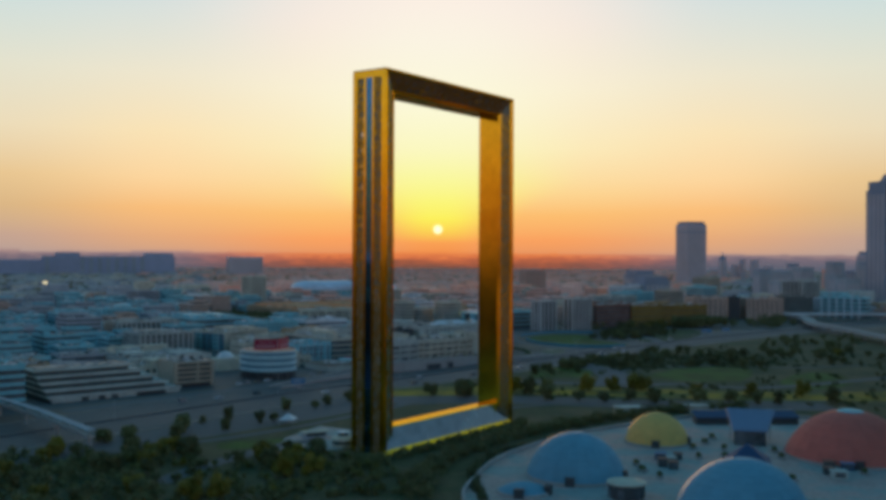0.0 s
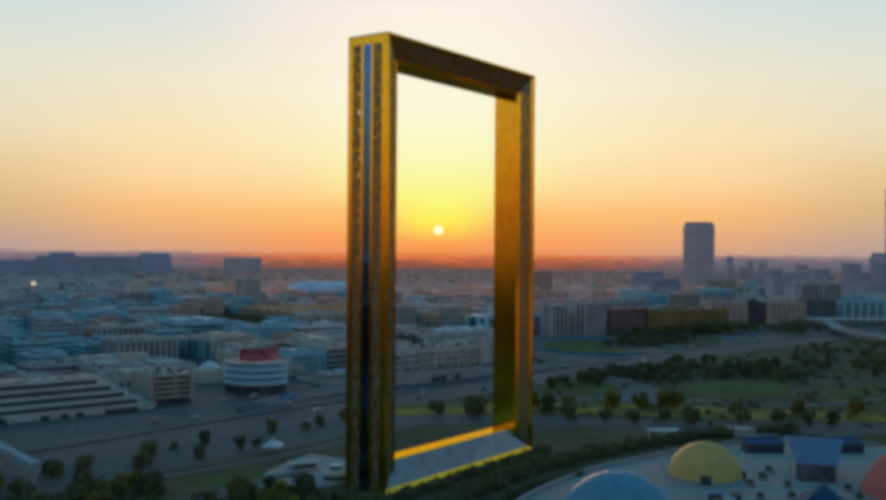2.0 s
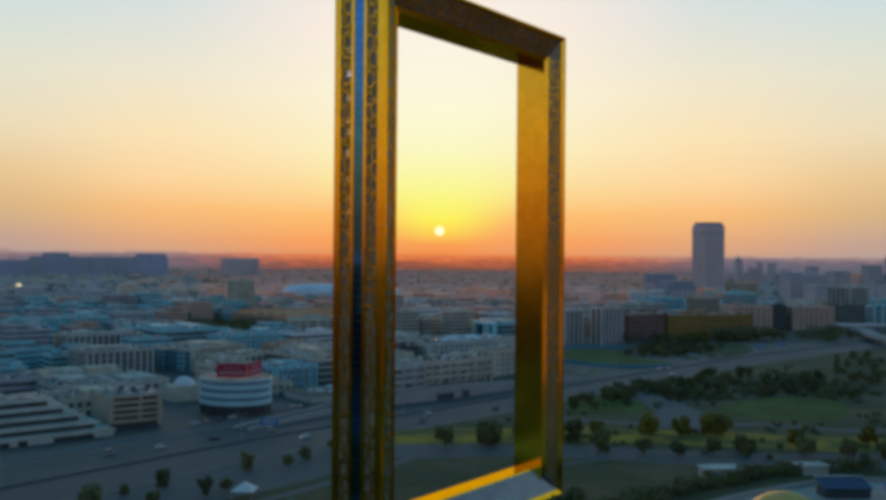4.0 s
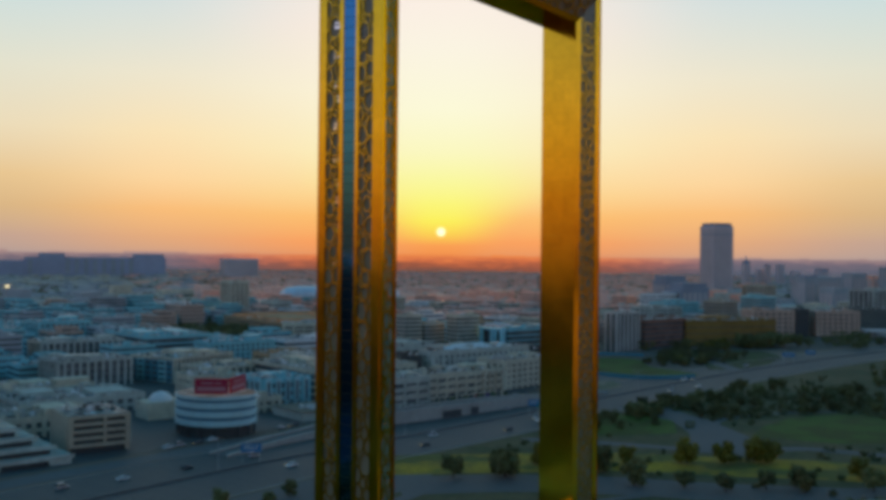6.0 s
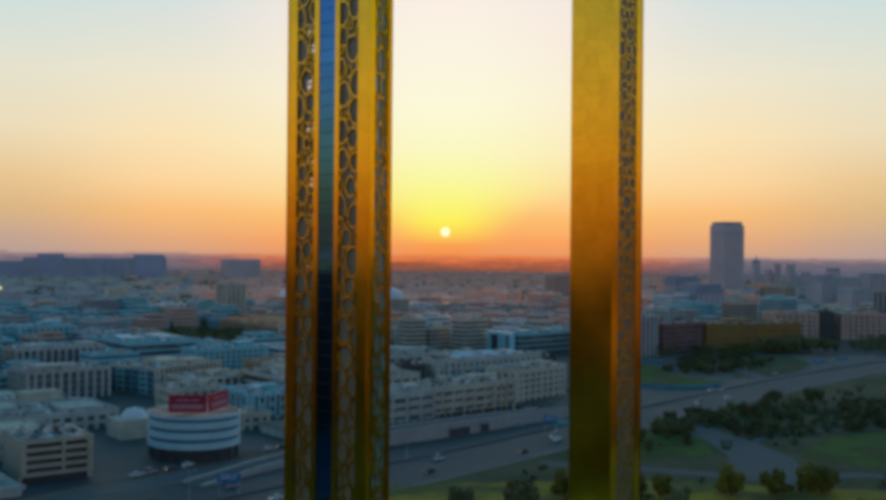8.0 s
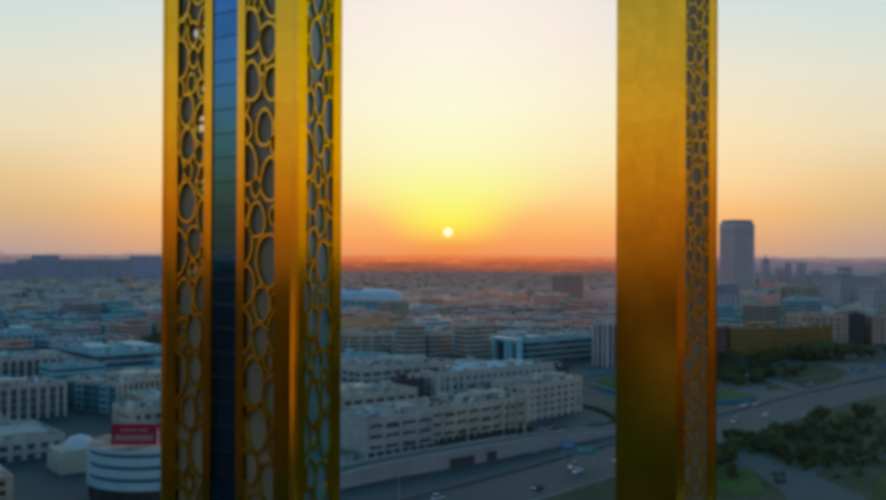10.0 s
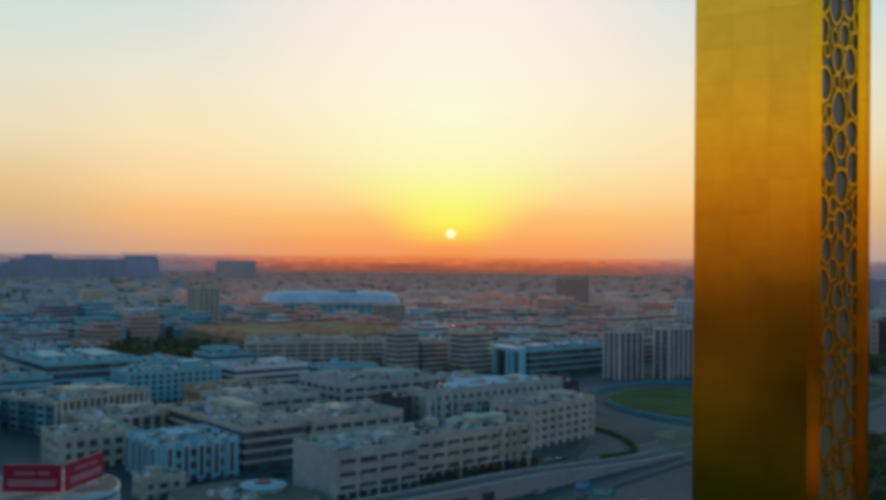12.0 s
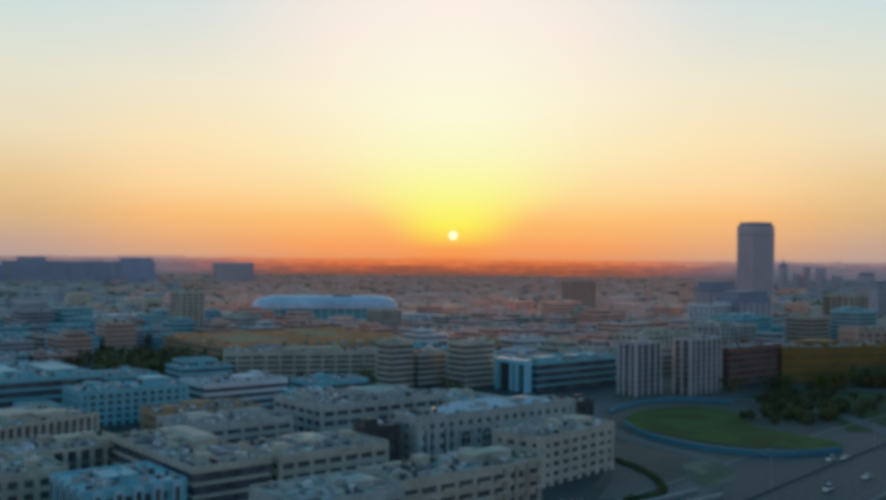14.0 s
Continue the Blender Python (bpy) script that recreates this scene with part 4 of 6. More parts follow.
hall = thing("entrance_pavilion", "dark pavilion under a slate-blue flared canopy", "pavilion", pose(62, -106, 0.13, 0, 0, 18))
part("body", Heap().box((-5, -6.2, 0), (7, 6.2, 6)).mesh("body", DARK), hall)
part("glass_front", Heap().box((-5.3, -5.6, 0.4), (-5.02, 5.6, 5.4)).mesh("glass_front", PANE), hall)
part("canopy", Heap().slab([(-6, -6.8, 6.4), (-6, 6.8, 6.4), (11, 10, 12.6), (11, -10, 12.6)][::-1], Vector((0, 0, -0.6))).mesh("canopy", SLATE), hall, "slate-blue sloping canopy")
for x, y in ((-4.6, -6), (-4.6, 6), (9, -8), (9, 8)):
    part("post", Heap().cyl(x, y, 0, 6.2 if x < 0 else 11.0, 0.25, 0.25, 10).mesh("post", METAL_UNIT), hall)
tent = thing("tent_roof", "dark blue pointed tent roof on four posts", "tent", pose(13, -121, 0.13, 0, 0, 18))
part("roof", mesh_of("roof", [(-8, -8, 3), (8, -8, 3), (8, 8, 3), (-8, 8, 3), (0, 0, 9.5)], [(0, 1, 4), (1, 2, 4), (2, 3, 4), (3, 0, 4), (3, 2, 1, 0)], [NAVY]), tent)
for x, y in ((-7, -7), (7, -7), (7, 7), (-7, 7)):
    part("post", Heap().cyl(x, y, 0, 3.3, 0.2, 0.2, 8).mesh("post", METAL_UNIT), tent)
kiosk = thing("kiosk", "black round kiosk with a pale roof", "kiosk", pose(-52, -103, 0.13, 0, 0, 35))
part("body", Heap().cyl(0, 0, 0, 4.6, 5.6, 5.9, 28).mesh("body", DARK), kiosk)
part("roof", Heap().cyl(0, 0, 4.6, 5.1, 6.3, 6.3, 28).cyl(0, 0, 5.1, 5.5, 5.6, 2.0, 28).mesh("roof", CREAM), kiosk)
for i in range(7):
    part("shutter", Heap().box((5.5, -1.1, 0.8), (5.9, 1.1, 3.4)).mesh("shutter", PANE), kiosk, at=Matrix.Rotation(math.tau * i / 7, 4, "Z"))
dome(-66, -73, 8.6, 2.6, DOME_BLUE, "low pale blue panelled dome on the plaza", 16)
for x, y, w, d, h, mat, tint in ((-1, -94, 3.4, 3, 2.8, DARK, "dark"), (10, -88.6, 3, 4, 2.4, NAVY, "navy"), (-3, -99, 3, 3, 2.6, DARK, "dark"), (5, -95, 3, 3, 2.4, GREY, "grey"), (14, -94, 3.4, 2.6, 2.2, DARK, "dark"), (31, -145, 4, 3, 2.6, DARK, "dark"),
                               (33, -151, 3, 4, 2.4, NAVY, "navy"), (16, -152, 4, 5, 2.8, GREY, "grey"), (22, -147, 3, 3, 2.4, DARK, "dark"), (48.5, -133, 4, 4, 3, DARK, "dark")):
    ob = thing("kiosk", f"small {tint} kiosk with a flat roof on the plaza", "kiosk", pose(x, y, 0.13, 0, 0, 30), "plaza kiosks")
    part("body", Heap().box((-w / 2, -d / 2, 0), (w / 2, d / 2, h)).mesh("body", mat), ob)
    part("roof", Heap().box((-w / 2 - 0.4, -d / 2 - 0.4, h), (w / 2 + 0.4, d / 2 + 0.4, h + 0.25)).mesh("roof", SLATE if mat == NAVY else BROWN if mat == DARK else GREY), ob)
    part("hatch", Heap().box((-w / 2 - 0.05, -d / 3, 0.9), (-w / 2 + 0.1, d / 3, h - 0.4)).mesh("hatch", PANE), ob)
pot = Heap().box((-1.5, -1.0, 0), (1.5, 1.0, 0.8)).box((-1.6, -1.1, 0.8), (1.6, 1.1, 0.95)).mesh("tub", CONCRETE)
shrub = mesh_of("shrub", *leaf_cloud(77, [((rng.uniform(-1, 1), rng.uniform(-0.5, 0.5), rng.uniform(1.2, 1.9)), 0.7) for _ in range(6)], 0.35, 30), [OLIVE_BUSH])
for x, y in ((36, -91.7), (50, -91.4), (41.5, -102.4), (49.3, -120), (-6, -86), (20, -100), (27, -108), (-14, -92), (62, -90), (-20, -101), (38, -126), (28, -158), (3, -140), (-36, -100)):
    ob = thing("planter", "low concrete planter with a clipped olive shrub", "planter", pose(x, y, 0.13, 0, 0, (x * 7 + y) % 90), "plaza planters")
    part("tub", pot, ob)
    part("shrub", shrub, ob)
for x, y, long in ((92, -72, 15), (113, -100, 12)):
    ob = thing("side_shed", "dark low shed with a pale roof edge behind the pavilion", "shed", pose(x, y, 0.13, 0, 0, -53))
    part("body", Heap().box((0, 0, 0), (long, 7, 3.4)).mesh("body", DARK), ob)
    part("roof", Heap().slab([(-0.5, -0.6, 3.4), (long + 0.5, -0.6, 3.4), (long + 0.5, 7.6, 5.4), (-0.5, 7.6, 5.4)], Vector((0, 0, -0.3))).mesh("roof", NAVY), ob)
    part("roof_edge", Heap().box((-0.6, 7.4, 5.0), (long + 0.6, 7.9, 5.8)).mesh("roof_edge", GREY), ob, "pale roof edge")
for x, y, w in ((103, -33, 13), (128, -58, 10)):
    ob = thing("service_shed", "long low shed with a pale flat roof", "shed", pose(x, y, 0, 0, 0, -46))
    part("body", Heap().box((-w / 2, -3, 0), (w / 2, 3, 3.2)).mesh("body", GREY), ob)
    part("roof", Heap().box((-w / 2 - 0.6, -3.8, 3.2), (w / 2 + 0.6, 3.8, 3.6)).mesh("roof", GREY), ob)
thing("forecourt", "pale pinkish paving round the near foot of the frame", "ground", kind="structure", mesh=Heap().sheet([(x, y, 0.14) for x, y in ((-14, 64), (-12, 30), (-36, 20), (-50, 22), (-60, 32), (-64, 42), (-44, 56))]).mesh("forecourt", PAVING))
pod = thing("entrance_pod", "cream rounded entrance pod with dark glazing beside the near pillar", "pavilion", pose(-43, 25, 0.14, 0, 0, 20))
part("drum", Heap().cyl(0, 0, 0, 1.2, 4.4, 4.6, 28).mesh("drum", CREAM), pod)
part("glazing", Heap().cyl(0, 0, 1.2, 2.6, 4.3, 4.3, 28).mesh("glazing", DARK), pod)
part("shell", Heap().cyl(0, 0, 2.6, 3.6, 4.9, 4.7, 28).cyl(0, 0, 3.6, 4.4, 4.7, 3.2, 28).mesh("shell", CREAM), pod)
part("roof_light", Heap().cyl(0, 0, 4.4, 5.6, 2.2, 1.9, 20).mesh("roof_light", DARK), pod, "dark roof light")
part("cap", Heap().cyl(0, 0, 5.6, 5.9, 2.5, 2.2, 20).mesh("cap", WHITE), pod)
tent = thing("canopy", "small white pointed canopy on four posts", "canopy", pose(-20, 78, 0.05, 0, 0, 30))
part("cover", mesh_of("cover", [(-3.6, -3.6, 2.6), (3.6, -3.6, 2.6), (3.6, 3.6, 2.6), (-3.6, 3.6, 2.6), (0, 0, 5.2)], [(0, 1, 4), (1, 2, 4), (2, 3, 4), (3, 0, 4), (3, 2, 1, 0)], [WHITE]), tent)
for x in (-3.2, 3.2):
    for y in (-3.2, 3.2):
        part("post", Heap().cyl(x, y, 0, 2.7, 0.12, 0.12, 8).mesh("post", METAL_UNIT), tent)
booth = thing("ticket_booth", "long low ticket booth under a pale roof", "kiosk", pose(-36, 47, 0.14, 0, 0, -25))
part("body", Heap().box((-5, -1.8, 0), (5, 1.8, 2.4)).mesh("body", HAZE_GREY), booth)
part("roof", Heap().box((-5.6, -2.5, 2.4), (5.6, 2.5, 2.75)).mesh("roof", CREAM), booth)
part("hatch", Heap().box((-4, -1.9, 0.9), (4, -1.7, 2.0)).mesh("hatch", DARK), booth)


# ---- the city ----
GRID = -15.0  # the streets' direction
TAKEN = []
FELT = material("dark_roof_felt", (0.13, 0.125, 0.12), 0.9, 0, 0.4, 0.5, 0.1)


def footprint(x, y, w, d, yaw):
    c, s = math.cos(radians(yaw)), math.sin(radians(yaw))
    return (x + c * w / 2 - s * d / 2, y + s * w / 2 + c * d / 2, math.hypot(w, d) / 2)


def clutter(r, w, d, wall):
    """The small stuff on a roof: patches, ducts, boxes, screens and pipes."""
    heap = Heap()
    for _ in range(int(w * d / 60)):  # patches of felt, dark or pale
        a, b = r.uniform(2, 7), r.uniform(2, 6)
        x, y = r.uniform(0.8, max(0.9, w - a - 0.8)), r.uniform(0.8, max(0.9, d - b - 0.8))
        z = 0.03 + 0.05 * r.random()
        heap.box((x, y, 0), (x + a, y + b, z), r.choice((1, 1, 2, 3)))
    for _ in range(int(w * d / 16)):
        a, b, c = r.uniform(0.6, 2.4), r.uniform(0.5, 1.8), r.uniform(0.5, 1.9)
        if r.random() < 0.2:
            a, b, c = (r.uniform(4, 9), 0.5, 0.6) if r.random() < 0.5 else (0.3, r.uniform(4, 8), r.uniform(1.2, 2.2))
        x, y = r.uniform(0.8, max(0.9, w - a - 0.8)), r.uniform(0.8, max(0.9, d - b - 0.8))
        heap.box((x, y, 0), (x + a, y + b, c), r.choice((0, 0, 2, 3, 4, 1)))
    return heap.mesh("roof_clutter", METAL_UNIT, FELT, WHITE, wall, GREY)


def building(x, y, w, d, h, wall, label, floors=None, bay=4.0, yaw=GRID, style="grid", seed=0, roof=ROOF, name="building", court=False, gable=False):
    """A block with its near corner at x, y: glass set back behind floor bands and piers, a parapet and plant on the roof."""
    r = random.Random(seed + int(x * 7 + y * 13))
    TAKEN.append(footprint(x, y, w, d, yaw))
    ob = thing(name, label, "building", pose(x, y, 0, 0, 0, yaw))
    floors = floors or max(2, round(h / 3.5))
    step, back = h / floors, 0.55
    for i in range(floors):
        z = i * step
        part("window_band", Heap().box((back, back, z), (w - back, d - back, z + step)).mesh("window_band", PANE), ob)
        lip = {"ribbon": 0.27, "bands": 0.44, "grid": 0.42, "small": 0.52, "fins": 0.06, "solid": 0.88, "wide": 0.5}[style]
        low = z + step * (1 - lip)
        heap = Heap()
        for lo, hi in (((0, 0), (w, back + 0.05)), ((0, d - back - 0.05), (w, d)), ((0, back + 0.05), (back + 0.05, d - back - 0.05)), ((w - back - 0.05, back + 0.05), (w, d - back - 0.05))):
            heap.box((*lo, low), (*hi, z + step))
        part("floor_band", heap.mesh("floor_band", wall), ob)
    if style not in ("bands", "ribbon", "solid"):
        thick = {"grid": 1.9, "small": 2.5, "fins": 1.5, "wide": 1.4}[style]
        pier = Heap().box((-thick / 2, -0.06 if style == "fins" else 0.02, 0), (thick / 2, back, h - 0.02)).mesh("pier", wall)
        for side, length, turn in ((0, w, 0), (1, d, 90), (2, w, 180), (3, d, 270)):
            count = max(1, round(length / bay))
            start = ((0, 0), (w, 0), (w, d), (0, d))[side]
            for j in range(count + 1):
                at = min(max(j * length / count, thick / 2 + 0.01), length - thick / 2 - 0.01)
                part("pier", pier, ob, at=pose(*start, 0, 0, 0, turn) @ Matrix.Translation((at, 0, 0)))
    part("roof", Heap().box((0.3, 0.3, h), (w - 0.3, d - 0.3, h + 0.25)).mesh("roof", roof), ob)
    rim = Heap()
    for lo, hi in (((0, 0), (w, 0.35)), ((0, d - 0.35), (w, d)), ((0, 0.35), (0.35, d - 0.35)), ((w - 0.35, 0.35), (w, d - 0.35))):
        rim.box((*lo, h), (*hi, h + 1.1))
    part("parapet", rim.mesh("parapet", wall), ob)
    stair = Heap().box((0, 0, 0), (4.2, 3.8, 3.0)).mesh("stair_head", wall)
    unit = Heap().box((0, 0, 0.2), (1.8, 1.2, 1.3)).box((0.2, 0.2, 0), (1.6, 1.0, 0.2)).mesh("roof_unit", METAL_UNIT)
    tank = Heap().cyl(0, 0, 0, 1.8, 1.0, 1.0, 12).mesh("water_tank", WHITE)
    unit_b = Heap().box((0, 0, 0), (3.4, 2.2, 1.9)).box((0.4, 0.4, 1.9), (1.4, 1.4, 2.3)).mesh("roof_unit", wall)
    unit_c = Heap().box((0, 0, 0.3), (5.2, 0.9, 0.9)).box((0.2, 0.1, 0), (0.5, 0.8, 0.3)).box((4.6, 0.1, 0), (4.9, 0.8, 0.3)).mesh("duct", METAL_UNIT)
    part("roof_clutter", clutter(r, w, d, wall), ob, "ducts, pipes and patched felt", Matrix.Translation((0, 0, h + 0.25)), "stuff")
    for me, count in ((unit_b, int(w * d / 320)), (unit_c, int(w * d / 420)), (stair, 1 + int(w * d > 900)), (unit, min(9, int(w * d / 140))), (tank, 1 + int(w * d > 1200))):
        for _ in range(min(count, 9) if h < 30 and x < 560 else min(count, 2)):
            part(me.name.split(".")[0], me, ob, at=Matrix.Translation((r.uniform(1.5, max(2, w - 6)), r.uniform(1.5, max(2, d - 6)), h + 0.25)) )
    for _ in range(int(w * d > 700) + int(w * d > 1400)):
        a, b, c = w * r.uniform(0.18, 0.38), d * r.uniform(0.25, 0.5), r.uniform(1.6, 3.4)
        px, py = r.uniform(1, w - a - 1), r.uniform(1, d - b - 1)
        part("penthouse", Heap().box((px, py, h + 0.2), (px + a, py + b, h + c)).box((px - 0.3, py - 0.3, h + c), (px + a + 0.3, py + b + 0.3, h + c + 0.3)).mesh("penthouse", wall), ob)
    if gable:
        part("gable_wall", Heap().box((-0.12, -0.05, 0), (0.1, d + 0.05, h + 1.1)).mesh("gable_wall", wall), ob, "blank gable wall")
        for j in range(int(w / 4)):  # the dark arcade along the street, with a few bright shop fronts
            part("arcade_bay", Heap().box((j * 4 + 0.5, -0.1, 0), (j * 4 + 3.5, 0.1, 3.7)).mesh("arcade_bay", {8: RED, 10: PURPLE, 11: BLUE_SIGN}.get(j, DARK)), ob)
        rail = Heap().box((0.3, -0.95, 0), (bay - 1.0, 0.0, 0.15)).box((0.3, -0.95, 0.15), (bay - 1.0, -0.85, 1.0)).mesh("balcony", wall)
        for i in range(1, floors):
            for j in range(int(w / bay)):
                if (i + 2 * j) % 5:
                    part("balcony", rail, ob, at=Matrix.Translation((j * w / int(w / bay) + 0.6, 0, i * step - 0.1)))
        for j in range(4 if w > 50 else 0):
            part("pilaster", Heap().box((w - 16 + j * 4.6, -0.5, 3.9), (w - 14.6 + j * 4.6, 0.1, h - 0.2)).mesh("pilaster", SANDY), ob, "sandy pilaster")
    if court:
        pit = Heap()
        pit.box((w * 0.35, d * 0.35, h + 0.26), (w * 0.7, d * 0.75, h + 0.5))
        part("light_well", pit.mesh("light_well", DARK), ob)
    return ob


BROWN_ROOF = material("brown_roof_felt", (0.20, 0.16, 0.12), 0.9, 0, 0.5, 0.4, 0.1)
CHARCOAL = material("charcoal_cladding", (0.13, 0.14, 0.13), 0.8, 0, 0.4, 0.1, 0.03)
PURPLE = material("purple_shop_front", (0.10, 0.03, 0.22), 0.5)
SANDY = material("sandy_concrete", (0.44, 0.39, 0.30), 0.85, 0, 0.35, 0.5, 0.08)
HALL_ROOF = material("sandy_orange_roof", (0.80, 0.27, 0.10), 0.9, 0, 0.4, 0.2, 0.05)
# the row along the slip road
building(177, 182, 32, 26, 16, GREY, "grey four-storey block with a blank gable", 4, 8.0, style="wide", gable=True)
building(214, 180, 54, 22, 15.5, CREAM, "cream terrace block with wide windows over an arcade", 4, 6.5, style="wide", gable=True)
building(292, 181, 44, 22, 16.5, CREAM, "cream corner block with deep square windows", 5, 5.4, -7, style="small")
grey_hall = building(284, 228, 82, 14, 19.3, GREY, "large pale grey block with a wide white roof", 5, 4.6, style="small", roof=WHITE)
building(192, 240, 26, 67, 15, CREAM, "cream block with long dark window bands", 4, 5.0, style="ribbon", court=True)
building(220, 233, 42, 28, 15, CREAM, "cream block with a stepped cluttered roof", 4, 6.0, style="wide")
bayed = building(160, 245, 29, 29, 13, PALE_BLUE, "pale blue block with tall grouped windows", 3, 4.8, style="grid", roof=PALE_BLUE)
building(152, 289, 28, 22, 12, CREAM, "cream rendered flat-roofed block", 3, 4.5)
finned = building(188, 349, 50, 38, 14.5, CREAM, "cream office with tall vertical fins and a blue glazed end", 4, 3.4, 3, style="fins", roof=PALE_BLUE)
for i in range(6):
    part("glazed_end", Heap().box((-0.25, 0.4 + i * 6.3, 0.6), (0.3, 6.1 + i * 6.3, 13.6)).mesh("glazed_end", PALE_BLUE if i % 3 == 1 else BLUE_WALL), finned, "blue glazed end wall")
    for z in (1.4, 4.6, 7.8, 11.0):
        part("end_window", Heap().box((-0.32, 1.2 + i * 6.3, z), (-0.2, 5.2 + i * 6.3, z + 1.6)).mesh("end_window", PANE), finned)
building(186, 482, 58, 30, 16, GREY, "grey office with tall vertical fins", 4, 4.6, style="fins")
building(281, 635, 44, 40, 18, PALE_BLUE, "pale blue office with rows of windows", 5, 5.0, roof=WHITE)
building(130, 378, 44, 34, 15, GREY, "grey office with tall vertical fins", 4, 4.6, style="fins")
building(264, 404, 52, 24, 15.5, PALE_BLUE, "pale blue office with rows of windows", 5, 4.0, roof=PALE_BLUE)
building(254, 461, 53, 78, 17, PALE_BLUE, "pale blue office with long window bands", 4, 6.0, style="ribbon", roof=PALE_BLUE)
building(322, 388, 46, 30, 14.5, WHITE, "white office with window bands", 4, 6.0, style="bands", roof=PALE_BLUE)
building(262, 342, 44, 26, 12, TAN, "tan low flat-roofed block", 3, 4.0)
building(240, 300, 44, 30, 14, GREY, "grey block with a cluttered flat roof", 4, 7.0, style="wide")
building(300, 290, 62, 40, 16, GREY, "grey block with a cluttered flat roof", 4, 7.0, style="wide")
building(376, 285, 30, 32, 9.5, GREY, "grey block beside the portal building", 4, 4.0)
building(421, 488, 98, 24, 16.5, CREAM, "long cream housing block with paired windows", 5, 9.0, -42, style="wide")
building(452, 378, 18, 14, 27.5, CREAM, "cream apartment tower with balconies", 8, 4.5, style="bands")
building(472, 372, 22, 14, 20, GREY, "grey apartment block between two towers", 6, 4.5, style="bands")
building(480, 344, 24, 16, 27.5, CREAM, "cream apartment tower with balconies", 8, 4.5, style="bands")
building(499, 306, 70, 27, 16.8, PALE_BLUE, "pale blue office with long dark window bands", 4, 6.0, style="ribbon", roof=WHITE)
STONE = material("pale_stone_cladding", (0.56, 0.55, 0.52), 0.8, 0, 0.3, 0.5, 0.07)
building(520, 253, 23, 14, 29.5, STONE, "pale stone apartment tower with tall window bays", 9, 5.4, style="fins")
building(546, 231, 30, 13, 31.5, STONE, "pale stone apartment tower with tall window bays", 9, 5.4, style="fins")
building(583, 222, 57, 30, 24, BROWN, "dark brown long office block", 6, 5.0, style="bands", roof=TAN)
building(634, 206, 92, 34, 22, OLIVE_GOLD, "long olive-gold block behind dark trees", 4, 15.0, -38, style="solid", roof=OLIVE_GOLD)
building(784, 196, 44, 30, 26, PINK, "pinkish block with plain walls", 6, 6.0, -49, style="small")
building(814, 162, 14, 26, 27, DARK, "dark stair tower between pinkish blocks", 7, 5.0, -49, style="solid")
building(830, 146, 46, 30, 25, PINK, "pinkish block with plain walls", 6, 6.0, -49, style="small")
building(912, 140, 54, 26, 24, CHARCOAL, "charcoal grey block with plain walls", 5, 6.0, -49, style="solid", roof=TAN)
PORTAL_WHITE = material("bluish_white_pylon", (0.42, 0.60, 0.66), 0.6, 0, 0.15, 0.4, 0.08)
white_portal = building(954, 94, 56, 30, 25, PALE_BLUE, "pale blue office with a tall row of bays", 5, 9.0, -88, style="bands", roof=PALE_BLUE)
for x in range(2, 55, 9):
    part("pylon", Heap().box((x, -1.6, 0), (x + 2.4, 0.0, 25)).mesh("pylon", PORTAL_WHITE), white_portal)
TAKEN += [(840, 120, 60), (760, 150, 40), (900, 80, 40)]
building(176, 310, 40, 26, 12.5, CREAM, "cream block with tall arched bays", 3, 4.6, style="fins")
building(-88, 231, 30, 30, 20, PALE_BLUE, "pale blue slab block beside the terraces", 5, 5.0, style="bands", roof=PALE_BLUE)
hall_tan = building(478, 542, 165, 140, 12, TAN, "long tan low hall with a wide tan roof", 3, 8.0, -18, style="wide", roof=HALL_ROOF)
for y in range(8, 130, 26):  # low ridges over the hall
    part("roof_ridge", mesh_of("roof_ridge", [(2, y, 12.3), (163, y, 12.3), (163, y + 22, 12.3), (2, y + 22, 12.3), (5, y + 11, 15.5), (160, y + 11, 15.5)], [(0, 1, 5, 4), (1, 2, 5), (2, 3, 4, 5), (3, 0, 4)], [HALL_ROOF]), hall_tan)
building(-150, 275, 100, 40, 12, GREY, "grey low commercial block with bands", 3, 6.0, style="bands")
building(60, 300, 60, 40, 7.5, GREY, "grey rendered flat-roofed block", 2, 5.0)
building(20, 262, 50, 30, 8, CREAM, "cream rendered flat-roofed block", 2, 4.0)
building(-60, 320, 70, 36, 9, TAN, "tan rendered flat-roofed block", 3, 5.0)
building(74, 345, 50, 30, 8, CREAM, "cream rendered low flat-roofed block", 2, 5.0)
building(605, 756, 24, 27, 44, CREAM, "cream apartment tower seen far off", 12, 6.0, style="wide")
building(1176, 656, 52, 16, 48.5, PINK, "pinkish grey square office tower far off", 12, 8.0, style="wide")
building(1109, 436, 100, 30, 26, WHITE, "long white block beyond the loop road", 6, 8.0, style="wide")

building(144, 233, 14, 10, 6.5, CREAM, "small cream low block beside the round building", 2, 5.0, -20)
building(384, 226, 22, 12, 13, DARK, "dark glazed block beside the loop road", 3, 5.0)
building(267, 239, 14, 11, 17, DARK, "dark glazed block between two grey blocks", 4, 5.0, -29)
TAKEN += [(200, 345, 26), (182, 342, 22), (262, 212, 26), (330, 212, 16), (240, 208, 20), (145, 335, 34), (125, 330, 30), (140, 250, 12), (455, 275, 44), (500, 282, 30), (430, 330, 30), (560, 262, 26), (330, 345, 20), (424, 560, 60), (470, 600, 50), (380, 560, 30)]

